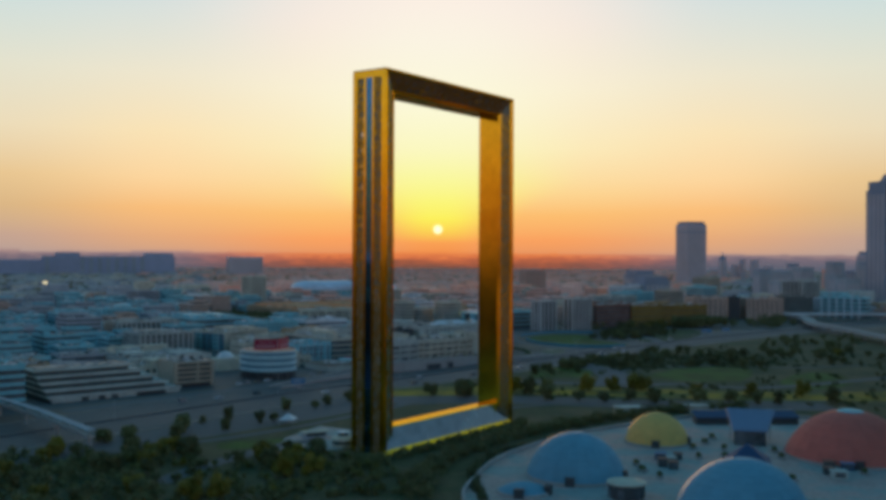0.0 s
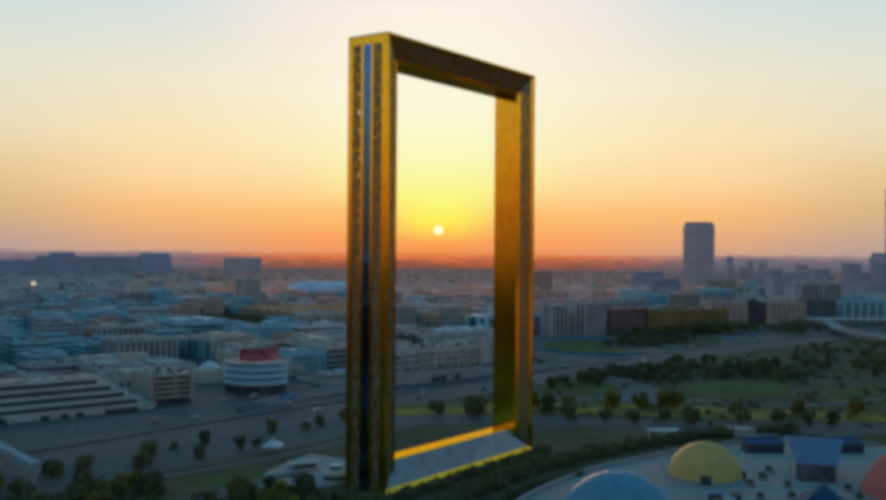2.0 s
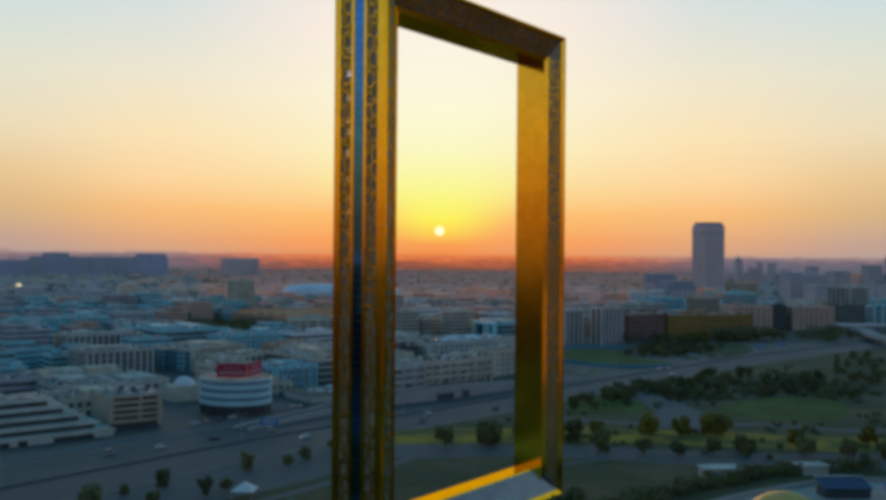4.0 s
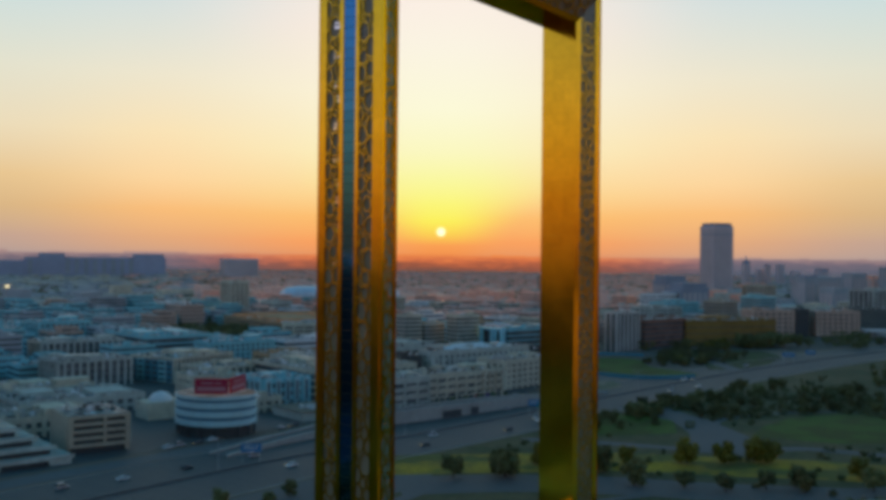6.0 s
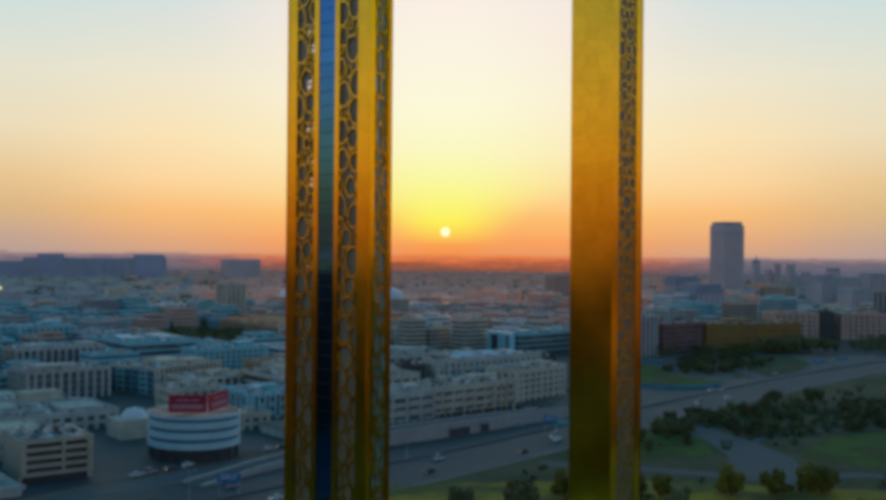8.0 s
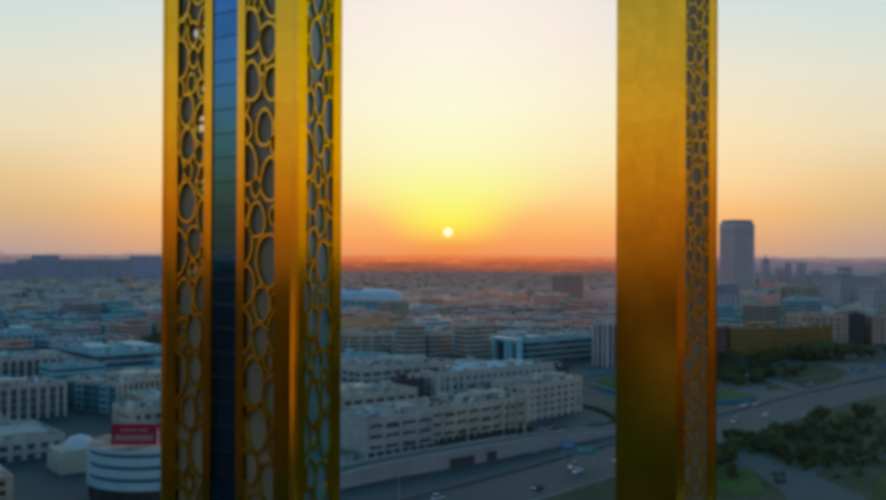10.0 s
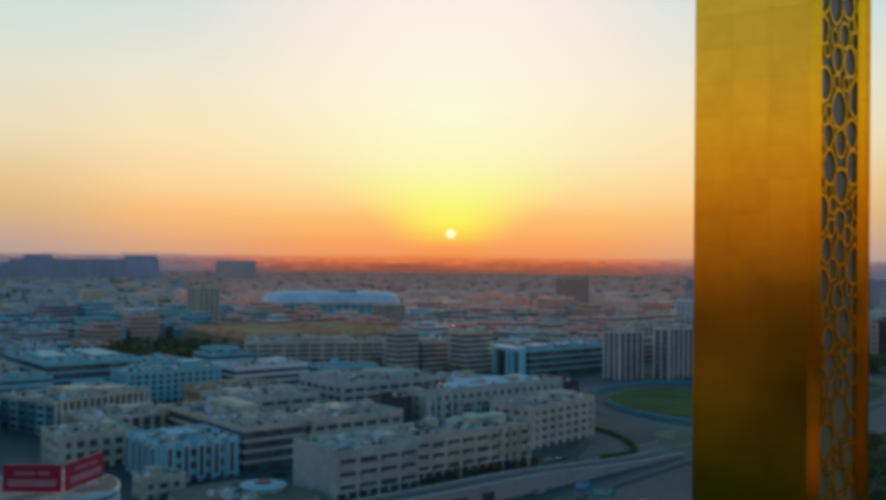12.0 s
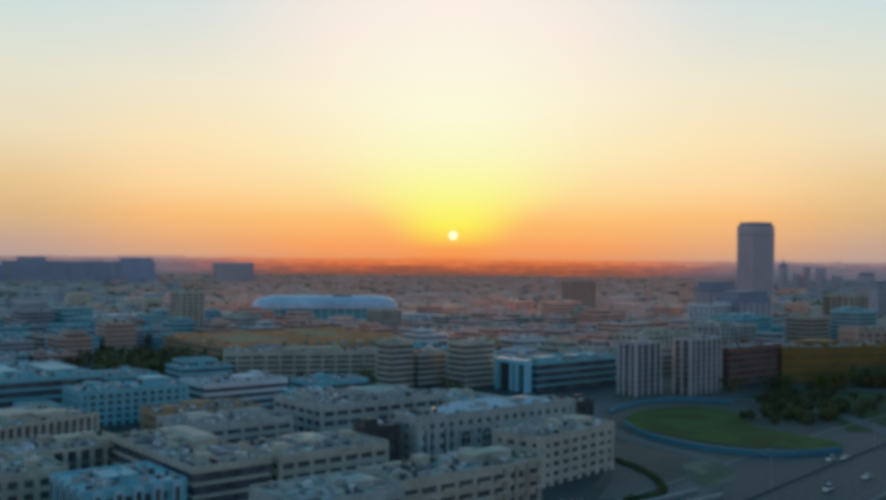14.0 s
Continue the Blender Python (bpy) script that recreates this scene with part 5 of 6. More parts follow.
market = thing("market_hall", "low flat-roofed market with a patched brown roof", "building")
low_ring = [(140, 198), (161, 188), (174, 186), (176, 207), (170, 219), (147, 224)]
part("wall", mesh_of("wall", [(x, y, z) for z in (0, 3.8) for x, y in low_ring], [(i, (i + 1) % 6, 6 + (i + 1) % 6, 6 + i) for i in range(6)], [GREY]), market)
part("roof", mesh_of("roof", [(157.5 + (x - 157.5) * 1.05, 204 + (y - 204) * 1.05, z) for z in (3.8, 4.2) for x, y in low_ring], [(5, 4, 3, 2, 1, 0), (6, 7, 8, 9, 10, 11)] + [(i, (i + 1) % 6, 6 + (i + 1) % 6, 6 + i) for i in range(6)], [BROWN_ROOF]), market)
part("roof_clutter", clutter(random.Random(8), 20, 20, GREY), market, "ducts, pipes and patched felt", Matrix.Translation((148, 195, 4.2)), "stuff")
shelter = thing("round_pavilion", "low round pavilion with a pale blue roof and red centre", "pavilion", pose(166, 202.5, 4.2))
part("wall", Heap().cyl(0, 0, 0, 1.4, 6.4, 6.4, 24).mesh("wall", GREY), shelter)
part("roof", Heap().cyl(0, 0, 1.4, 1.7, 7.2, 7.2, 28).cyl(0, 0, 1.7, 2.3, 7.0, 3.0, 28).mesh("roof", PALE_BLUE), shelter)
part("cap", Heap().cyl(0, 0, 2.3, 2.8, 2.9, 2.2, 20).mesh("cap", RED), shelter, "red roof cap")

hips = thing("roof_lantern", "low white hipped roofs on the large grey block", "roof", pose(284, 228, 19.56, 0, 0, GRID))
for x0, x1, y0, y1, rise in ((14, 52, 0.8, 13.2, 3.6), (54, 70, 1.5, 12.5, 2.6)):
    m = (y0 + y1) / 2
    part("hip_roof", mesh_of("hip_roof", [(x0, y0, 0), (x1, y0, 0), (x1, y1, 0), (x0, y1, 0), (x0 + 8, m, rise), (x1 - 6, m, rise)], [(0, 1, 5, 4), (1, 2, 5), (2, 3, 4, 5), (3, 0, 4)], [WHITE]), hips)

# tall arched niches along the large grey block, each with a pale rim, glass and mullions
def arch_ring(half, low, spring):
    return [(-half, low), (half, low)] + [(half * math.cos(math.pi * i / 10), spring + half * math.sin(math.pi * i / 10)) for i in range(11)]


def slab(ring, y0, y1, name, mat):
    n = len(ring)
    return mesh_of(name, [(x, y, z) for y in (y0, y1) for x, z in ring], [tuple(range(n))] + [(i, i + n, (i + 1) % n + n, (i + 1) % n) for i in range(n)], [mat])


rim, glass = slab(arch_ring(2.9, 4.6, 11.2), -0.22, 0.1, "arch_rim", STONE), slab(arch_ring(2.3, 5.0, 11.2), -0.3, -0.2, "arch_glass", PANE)
bars = Heap().box((-0.14, -0.4, 5.0), (0.14, -0.28, 13.4)).box((-2.2, -0.38, 8.0), (2.2, -0.28, 8.3)).box((-2.2, -0.38, 11.0), (2.2, -0.28, 11.3)).mesh("mullion", STONE)
for x in (22.6, 33.0, 44.0, 56.0, 68.0):
    niche = part("arched_window", rim, grey_hall, "tall dark arched window in a pale rim", Matrix.Translation((x, 0, 0)))
    part("arch_glass", glass, niche)
    part("mullion", bars, niche)
slit = Heap().box((0, -0.1, 5.0), (0.9, 0.1, 15.0)).mesh("slit_window", PANE)
for x in (3.2, 6.2, 12.2, 15.2):
    part("slit_window", slit, grey_hall, "narrow upright window", Matrix.Translation((x, 0, 0)))
for x in range(2, 80, 6):
    part("shop_front", Heap().box((x, -0.16, 0.4), (x + 4.6, 0.1, 3.6)).mesh("shop_front", BLUE_WALL if x % 4 else DARK), grey_hall, "blue and dark shop front")

PORTAL_BLUE = material("sky_blue_panels", (0.30, 0.70, 0.80), 0.5, 0, 0.15, 0.4, 0.08)
portal = thing("portal_frame", "sky blue portal of tall pylons before dark glass", "portal", pose(497.5, 308.5, 0, 0, 0, GRID))
for y in (-0.5, 7.0, 11.6, 24.5):
    part("pylon", Heap().box((-4.5, y, 0), (-0.4, y + 2.6, 16.2)).mesh("pylon", PORTAL_BLUE), portal)
part("lintel", Heap().box((-4.8, -0.8, 16.2), (-0.1, 27.4, 18.8)).mesh("lintel", PORTAL_BLUE), portal)
part("glazing", Heap().box((-1.6, 2.1, 0), (-0.45, 24.5, 16.2)).mesh("glazing", DARK), portal)

FORECOURT = material("pinkish_forecourt", (0.22, 0.155, 0.13), 0.9, 0, 0.4, 0.4, 0.05)
TAN_SOIL = material("dry_tan_soil", (0.24, 0.21, 0.15), 0.95, 0, 0.6, 0.5, 0.06, second=(0.13, 0.14, 0.08), blotch=0.08)
for name, ring, mat, label in (("forecourt", [(290, 159), (300, 147), (330, 154), (365, 189), (340, 180), (318, 168)], FORECOURT, "pinkish paved forecourt beside the corner block"),
                               ("verge", [(334, 145), (330, 136), (345, 133), (362, 140.5), (371, 150), (370, 157), (357, 158)], TAN_SOIL, "dry tan patch inside the road loop")):
    turn = sum((ring[i][0] - ring[i - 1][0]) * (ring[i][1] + ring[i - 1][1]) for i in range(len(ring)))
    thing(name, label, "ground", kind="structure", mesh=Heap().sheet([(x, y, 0.05 if name == "forecourt" else 0.24) for x, y in (ring if turn < 0 else ring[::-1])]).mesh(name, mat))

# stepped terraces beside the highway
terrace = thing("terraced_building", "grey terraced parking building with stepped bands", "building", pose(-34, 214, 0, 0, 0, -14))
TAKEN.append(footprint(-34, 214, 58, 44, -14))
for i in range(5):
    z, b, c = i * 2.9, i * 6.0, 57 - i * 4.5
    part("glazing", Heap().box((-15, b + 1.6, z), (c - 2, 42, z + 2.25)).mesh("glazing", DARK), terrace)
    part("terrace_slab", Heap().box((-16, b, z + 2.25), (c, 43, z + 2.9)).mesh("terrace_slab", GREY), terrace)
    part("terrace_wall", Heap().box((-16, b - 0.02, z + 2.0), (c, b + 0.3, z + 3.6)).mesh("terrace_wall", GREY), terrace)
for x, w in ((-14, 15), (5, 5), (14, 3), (21, 10), (48, 8)):
    part("base_wall", Heap().box((x, 0.3, 0), (x + w, 1.5, 2.25)).mesh("base_wall", GREY), terrace)
part("roof", Heap().box((-13, 27, 14.5), (37, 42, 15.1)).mesh("roof", ROOF), terrace)
for x in range(6, 34, 7):
    part("roof_unit", Heap().box((x, 32, 15.1), (x + 2.4, 34, 16.4)).mesh("roof_unit", METAL_UNIT), terrace)

garage = thing("car_park", "sandy concrete open-sided multi-storey car park", "car park", pose(28, 214.5, 0, 0, 0, -19))
TAKEN.append(footprint(28, 214.5, 24, 27, -19))
part("core", Heap().box((1.5, 1.5, 0), (22.5, 25.5, 13.4)).mesh("core", DARK), garage)
for i in range(5):
    z = 2.3 + i * 2.75
    part("deck_band", Heap().box((0, 0, z), (24, 27, z + 1.25)).mesh("deck_band", SANDY), garage)
for x, w in ((0.0, 2.0), (13.6, 1.0), (22.0, 2.0)):
    part("column", Heap().box((x, -0.15, 2.3), (x + w, 1.2, 14.6)).mesh("column", SANDY), garage)
part("side_wall", Heap().box((-0.15, 1.2, 0), (1.0, 26.9, 14.6)).mesh("side_wall", SANDY), garage)
part("foot", Heap().box((22.2, 0.4, 0), (23.6, 1.4, 2.3)).mesh("foot", SANDY), garage)
part("roof", Heap().box((0.5, 0.5, 14.55), (23.5, 26.5, 14.8)).mesh("roof", ROOF), garage)
part("roof_clutter", clutter(random.Random(5), 22, 25, GREY), garage, "ducts, pipes and patched felt", Matrix.Translation((1, 1, 14.8)), "stuff")

SIGN_PALE = material("faded_sign_lettering", (0.46, 0.20, 0.24), 0.6)
RIBBON_GLASS = material("blue_ribbon_glass", (0.09, 0.20, 0.28), 0.2, 0, 0.3, 0.3, 0.1)
PALE_WHITE = material("bluish_white_panels", (0.38, 0.62, 0.68), 0.5, 0, 0.15, 0.4, 0.08)
# white upright bays with tall windows on the pale blue block
bay = Heap().box((-1.5, -0.9, 1.2), (1.5, 0.1, 13.6)).mesh("bay", PALE_WHITE)
bay_window = Heap().box((-0.7, -0.98, 2.0), (0.7, -0.85, 12.2)).mesh("bay_window", PANE)
for side, places in ((pose(0, 0, 0), (3.2, 9.0, 14.5, 20.0, 25.8)), (pose(0, 29, 0, 0, 0, -90), (3.2, 9.0, 14.5, 20.0, 25.8))):
    for x in places:
        bay_part = part("bay", bay, bayed, "white upright bay", side @ Matrix.Translation((x, 0, 0)))
        part("bay_window", bay_window, bay_part)
# the round white building with red signs on its roof
TAKEN.append((101.5, 212, 23))
drum = thing("round_building", "white round-fronted building with ribbon windows and red roof signs", "building", pose(96.9, 208.7, 0, 0, 0, 0))
SHALLOW = Matrix.Scale(0.7, 4, (0.815, 0.58, 0)) @ Matrix.Diagonal((1.1, 1.1, 1.0, 1.0))
part("undercroft", Heap().cyl(0, 0, 0, 5.0, 16.4, 16.4, 40).mesh("undercroft", DARK), drum, "dark recessed ground floor", SHALLOW)
for i in range(18):
    a = math.tau * i / 18
    part("column", Heap().cyl(17.6 * math.cos(a), 17.6 * math.sin(a), 0, 5.0, 0.45, 0.45, 8).mesh("column", DARK), drum, at=SHALLOW)
for i in range(3):
    z = 5.0 + i * 3.8
    part("floor_band", Heap().cyl(0, 0, z, z + 2.4, 18.7, 18.7, 40).mesh("floor_band", PALE_WHITE), drum, at=SHALLOW)
    part("window_band", Heap().cyl(0, 0, z + 2.4, z + 3.8, 18.0, 18.0, 40).mesh("window_band", RIBBON_GLASS), drum, at=SHALLOW)
part("parapet", Heap().cyl(0, 0, 16.2, 17.3, 18.7, 18.7, 40).mesh("parapet", PALE_WHITE), drum, at=SHALLOW)
part("roof", Heap().cyl(0, 0, 17.3, 17.4, 18.2, 18.2, 40).mesh("roof", ROOF), drum, at=SHALLOW)
for x, y, long, turn in ((-12.9, -0.7, 14.2, -53), (-2.4, -11.7, 16.6, 24)):
    board = part("roof_sign", Heap().box((0, 0, 18.1), (long, 0.7, 24.7)).mesh("roof_sign", RED), drum, "red sign board with pale lettering", pose(x, y, 0, 0, 0, turn))
    for z, a, b in ((22.3, 0.2, 0.55), (22.3, 0.6, 0.8), (19.4, 0.08, 0.92)):
        part("letter_bar", Heap().box((long * a, -0.08, z), (long * b, 0.0, z + (1.7 if z < 20 else 0.7))).mesh("letter_bar", SIGN_PALE), board)
    for x in (1.0, long / 2, long - 1.2):
        part("strut", Heap().box((x, 0.1, 17.3), (x + 0.3, 0.6, 18.1)).mesh("strut", METAL_UNIT), board)
TAKEN.append((106, 262, 11))
hallway = thing("domed_hall", "small white hall with a shallow dome", "building", pose(97, 255, 0, 0, 0, GRID))
part("body", Heap().box((0, 0, 0), (19, 15, 8)).mesh("body", CREAM), hallway)
part("dome", Heap().cyl(9, 7, 8, 9.6, 5.6, 5.2, 20, cap=False).cyl(9, 7, 9.6, 11.4, 5.2, 3.4, 20, cap=False).cyl(9, 7, 11.4, 12.3, 3.4, 0.5, 20).mesh("dome", WHITE), hallway)

# the stadium and the large blocks far off
TAKEN.append((865, 820, 115))
arena = thing("stadium", "long stadium under a rounded pale blue-white roof", "stadium", pose(872, 820, 0, 0, 0, -41))
v, f, k = [], [], 14
for i in range(25):
    u = -1 + 2 * i / 24
    taper = (1 - abs(u) ** 8) ** 0.5 if abs(u) < 1 else 0.02
    for j in range(k):
        a = math.pi * j / (k - 1)
        v.append((88 * u, -36 * taper * math.cos(a), 19 + 14 * max(taper, 0.1) * max(0.0, math.sin(a)) ** 0.7))
for i in range(24):
    f += [(i * k + j, (i + 1) * k + j, (i + 1) * k + j + 1, i * k + j + 1) for j in range(k - 1)]
part("roof", mesh_of("roof", v, f, [STADIUM]), arena)
part("body", Heap().box((-80, -32, 0), (80, 32, 19)).mesh("body", PALE_BLUE), arena)
for i in range(-8, 9):
    part("rib", Heap().box((i * 9.5 - 0.4, -36.6, 6), (i * 9.5 + 0.4, -34.5, 20)).mesh("rib", WHITE), arena)

part("edge_truss", Heap().box((-78, -35.4, 18.4), (78, -34.2, 20.2)).mesh("edge_truss", WHITE), arena, "white edge truss")
part("roof_opening", Heap().box((8, -14, 30.5), (30, -6, 33.6)).mesh("roof_opening", DARK), arena, "dark roof housing")
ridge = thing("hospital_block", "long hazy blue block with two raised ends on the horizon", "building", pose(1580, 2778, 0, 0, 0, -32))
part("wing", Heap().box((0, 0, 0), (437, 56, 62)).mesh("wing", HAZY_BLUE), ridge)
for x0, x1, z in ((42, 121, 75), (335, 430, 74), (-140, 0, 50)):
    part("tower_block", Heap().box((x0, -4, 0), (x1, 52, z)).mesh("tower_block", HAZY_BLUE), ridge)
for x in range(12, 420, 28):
    part("window_strip", Heap().box((x, -0.8, 8), (x + 12, 0.1, 56)).mesh("window_strip", HAZE_GREY), ridge)


def skyscraper(x, y, w, d, h, wall, label, yaw=-32.0, crown=0.0, spire=0.0):
    ob = thing("skyscraper", label, "tower", pose(x, y, 0, 0, 0, yaw), "towers on the horizon")
    TAKEN.append((x, y, w))
    part("shaft", Heap().box((-w / 2, -d / 2, 0), (w / 2, d / 2, h)).mesh("shaft", wall), ob)
    for i in range(int(w / 9)):
        x0 = -w / 2 + 3 + i * 9
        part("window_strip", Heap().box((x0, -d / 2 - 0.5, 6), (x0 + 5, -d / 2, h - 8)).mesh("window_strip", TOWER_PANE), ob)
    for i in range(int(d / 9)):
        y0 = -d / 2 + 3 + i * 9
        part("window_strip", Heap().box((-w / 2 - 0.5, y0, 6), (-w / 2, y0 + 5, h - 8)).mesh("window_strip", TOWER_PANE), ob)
    if crown:
        part("crown", Heap().box((-w * 0.44, -d * 0.44, h), (w * 0.44, d * 0.44, h + crown)).box((-w * 0.51, -d * 0.51, h * 0.86), (w * 0.51, d * 0.51, h * 0.875)).mesh("crown", SLATE_TOWER), ob)
    if spire:
        part("spire", Heap().cyl(0, 0, h + crown, h + crown + spire, w * 0.22, 0.4, 8).mesh("spire", wall), ob)
    return ob


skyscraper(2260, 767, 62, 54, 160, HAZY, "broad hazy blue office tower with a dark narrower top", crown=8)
skyscraper(2002, 336, 30, 24, 46, TERRACOTTA_HAZE, "orange-fronted block in the distance")
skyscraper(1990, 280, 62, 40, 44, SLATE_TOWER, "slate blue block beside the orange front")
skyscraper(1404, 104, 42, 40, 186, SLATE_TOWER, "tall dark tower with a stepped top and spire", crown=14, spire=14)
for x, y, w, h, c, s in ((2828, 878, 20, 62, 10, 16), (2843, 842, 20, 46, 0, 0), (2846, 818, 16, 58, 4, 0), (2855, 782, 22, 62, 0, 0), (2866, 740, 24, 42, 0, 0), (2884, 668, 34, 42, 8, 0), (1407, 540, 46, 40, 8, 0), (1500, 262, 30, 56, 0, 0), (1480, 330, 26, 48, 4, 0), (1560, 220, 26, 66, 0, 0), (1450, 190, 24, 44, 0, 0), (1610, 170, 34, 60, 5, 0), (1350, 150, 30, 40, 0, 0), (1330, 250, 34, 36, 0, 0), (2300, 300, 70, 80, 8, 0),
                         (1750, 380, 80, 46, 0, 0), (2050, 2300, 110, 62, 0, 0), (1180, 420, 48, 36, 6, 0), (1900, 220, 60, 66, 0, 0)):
    # paler wall past x 1950, to put haze into the colour
    skyscraper(x, y, w, w * 0.8, h, HAZY if x > 1950 else SLATE_TOWER if x in (1407, 1180) else HAZE_GREY, "hazy grey-blue tower block in the distance", crown=c, spire=s)
for x, y, w, d, h, wall in ((866, 320, 60, 26, 26, PALE_BLUE), (820, 240, 30, 24, 32, SANDY), (870, 215, 30, 26, 36, PALE_BLUE), (960, 240, 26, 24, 46, SANDY), (1000, 262, 22, 20, 44, TAN), (1080, 128, 60, 30, 24, PALE_BLUE), (1010, 130, 46, 30, 42, GREY), (700, 330, 60, 30, 20, CREAM), (780, 300, 50, 30, 24, GREY)):
    building(x, y, w, d, h, wall, "city block of several storeys beyond the park", None, 6.0, style=rng.choice(("grid", "bands", "fins")))


def clear(x, y, r):
    return all((x - a) ** 2 + (y - b) ** 2 > (r + c * 0.8) ** 2 for a, b, c in TAKEN)


def plain_block(r, w, d, h):
    """The shell of a simpler block, all one skin: recessed window bands, a parapet and a sunk roof."""
    floors = max(1, round(h / 3.6))
    step = h / floors
    sill, head = r.uniform(0.22, 0.36), r.uniform(0.62, 0.8)
    rows = [(0, 0, 0)]
    for i in range(floors):
        z = i * step
        rows += [(z + sill * step, 0, 0), (z + sill * step, 0.5, 1), (z + head * step, 0.5, 1), (z + head * step, 0, 0)]
    rows += [(h + 1.0, 0, 0), (h + 1.0, 0.4, 0), (h + 0.1, 0.4, 0)]
    v, f, m = [], [], []
    for z, q, _ in rows:
        v += [(q, q, z), (w - q, q, z), (w - q, d - q, z), (q, d - q, z)]
    for i in range(len(rows) - 1):
        glass = rows[i][2] and rows[i + 1][2]
        for j in range(4):
            f.append((4 * i + j, 4 * i + (j + 1) % 4, 4 * i + 4 + (j + 1) % 4, 4 * i + 4 + j))
            m.append(1 if glass else 0)
    k = len(v) - 4
    f.append((k, k + 1, k + 2, k + 3))
    m.append(2)
    return v, f, m


STAIR = {wall: Heap().box((0, 0, 0), (4.2, 3.8, 3.0)).mesh("stair_head", wall) for wall in (CREAM, GREY, TAN, PINK, WHITE, PALE_BLUE, TERRACOTTA_HAZE, HAZE_GREY, ROSE_HAZE)}
UNIT = Heap().box((0, 0, 0), (2.4, 1.6, 1.4)).mesh("roof_unit", METAL_UNIT)

# the blocks between and behind, on the street grid
r = random.Random(23)
gc, gs = math.cos(radians(GRID)), math.sin(radians(GRID))
WALLS = ((CREAM, "cream"), (CREAM, "cream"), (GREY, "grey"), (TAN, "tan"), (PINK, "pinkish"), (WHITE, "white"), (PALE_BLUE, "pale blue"))
for row in range(0, 24):
    for col in range(-12, 34):
        u, v = col * 46 + r.uniform(-5, 5) + (row % 3) * 9, 210 + row * 44 + r.uniform(-4, 4)
        x, y = gc * u - gs * v, gs * u + gc * v
        ahead = (x + 300) * 0.815 + (y + 200) * 0.58
        aside = (x + 300) * 0.58 - (y + 200) * 0.815
        w, d = r.uniform(24, 38), r.uniform(22, 34)
        cx, cy, rad = footprint(x, y, w, d, GRID)
        if ahead < 300 or abs(aside) > ahead * 0.62 + 60 or math.hypot(x, y) > 1150:
            continue
        edge = 190 if x < 170 else 190 - 0.13 * (x - 170) if x < 460 else 150 - 0.33 * (x - 460)
        if cy - rad < edge + 4 or (cx - ISLE[0]) ** 2 + (cy - ISLE[1]) ** 2 < 105 ** 2 or (560 < cx < 730 and 95 < cy < 225) or not clear(cx, cy, rad * 0.62):
            continue
        # blocks to the left get greyer, bluer walls in place of haze
        wall, tint = r.choice(WALLS if aside > -40 else ((HAZE_GREY, "haze grey"), (GREY, "grey"), (PALE_BLUE, "pale blue"), (PALE_BLUE, "pale blue"), (PALE_BLUE, "pale blue"), (HAZE_GREY, "haze grey")))
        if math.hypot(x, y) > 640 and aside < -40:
            wall, tint = r.choice(((HAZE_GREY, "haze grey"), (PALE_BLUE, "pale blue"), (PALE_BLUE, "pale blue"), (HAZE_GREY, "haze grey"), (PINK, "pinkish")))
        # far blocks towards the sun: reddish haze put into the wall colour
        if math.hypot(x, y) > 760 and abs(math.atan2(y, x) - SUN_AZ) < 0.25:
            wall, tint = r.choice(((TERRACOTTA_HAZE, "terracotta"), (TERRACOTTA_HAZE, "terracotta"), (ROSE_HAZE, "rose-hazed"), (ROSE_HAZE, "rose-hazed"), (CREAM, "cream"), (WHITE, "white")))
        h = r.choice((9, 11, 13, 15, 12, 10)) + r.uniform(-1, 2) + (8 if r.random() < 0.1 else 0)
        if 300 < cx < 470 and 280 < cy < 470 or -120 < cx < 135 and cy < 372:
            h = r.uniform(7, 9.5)
        v, f, m = plain_block(r, w, d, h)
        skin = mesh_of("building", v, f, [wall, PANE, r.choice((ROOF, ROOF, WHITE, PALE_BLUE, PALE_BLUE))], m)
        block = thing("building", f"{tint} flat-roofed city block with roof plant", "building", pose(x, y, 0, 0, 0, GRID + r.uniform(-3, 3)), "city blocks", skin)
        if math.hypot(x, y) < 780:
            part("stair_head", STAIR[wall], block, at=Matrix.Translation((r.uniform(2, w - 8), r.uniform(2, d - 8), h + 0.1)))
        if r.random() < 0.45:  # a set-back upper storey
            a, b, c = w * r.uniform(0.35, 0.7), d * r.uniform(0.4, 0.75), r.uniform(2.8, 4.2)
            px, py = r.uniform(0.6, w - a - 0.6), r.uniform(0.6, d - b - 0.6)
            v, f, m = plain_block(r, a, b, c)
            part("upper_storey", mesh_of("upper_storey", v, f, [wall, PANE, ROOF], m), block, at=Matrix.Translation((px, py, h + 0.1)))
        part("roof_clutter", clutter(r, w, d, wall), block, "ducts, pipes and patched felt", Matrix.Translation((0, 0, h + 0.1)), "stuff")
        if math.hypot(x, y) < 620:
            part("roof_unit", UNIT, block, at=Matrix.Translation((r.uniform(1.5, w - 5), r.uniform(1.5, d - 5), h + 0.1)))
        TAKEN.append((cx, cy, rad * 0.7))

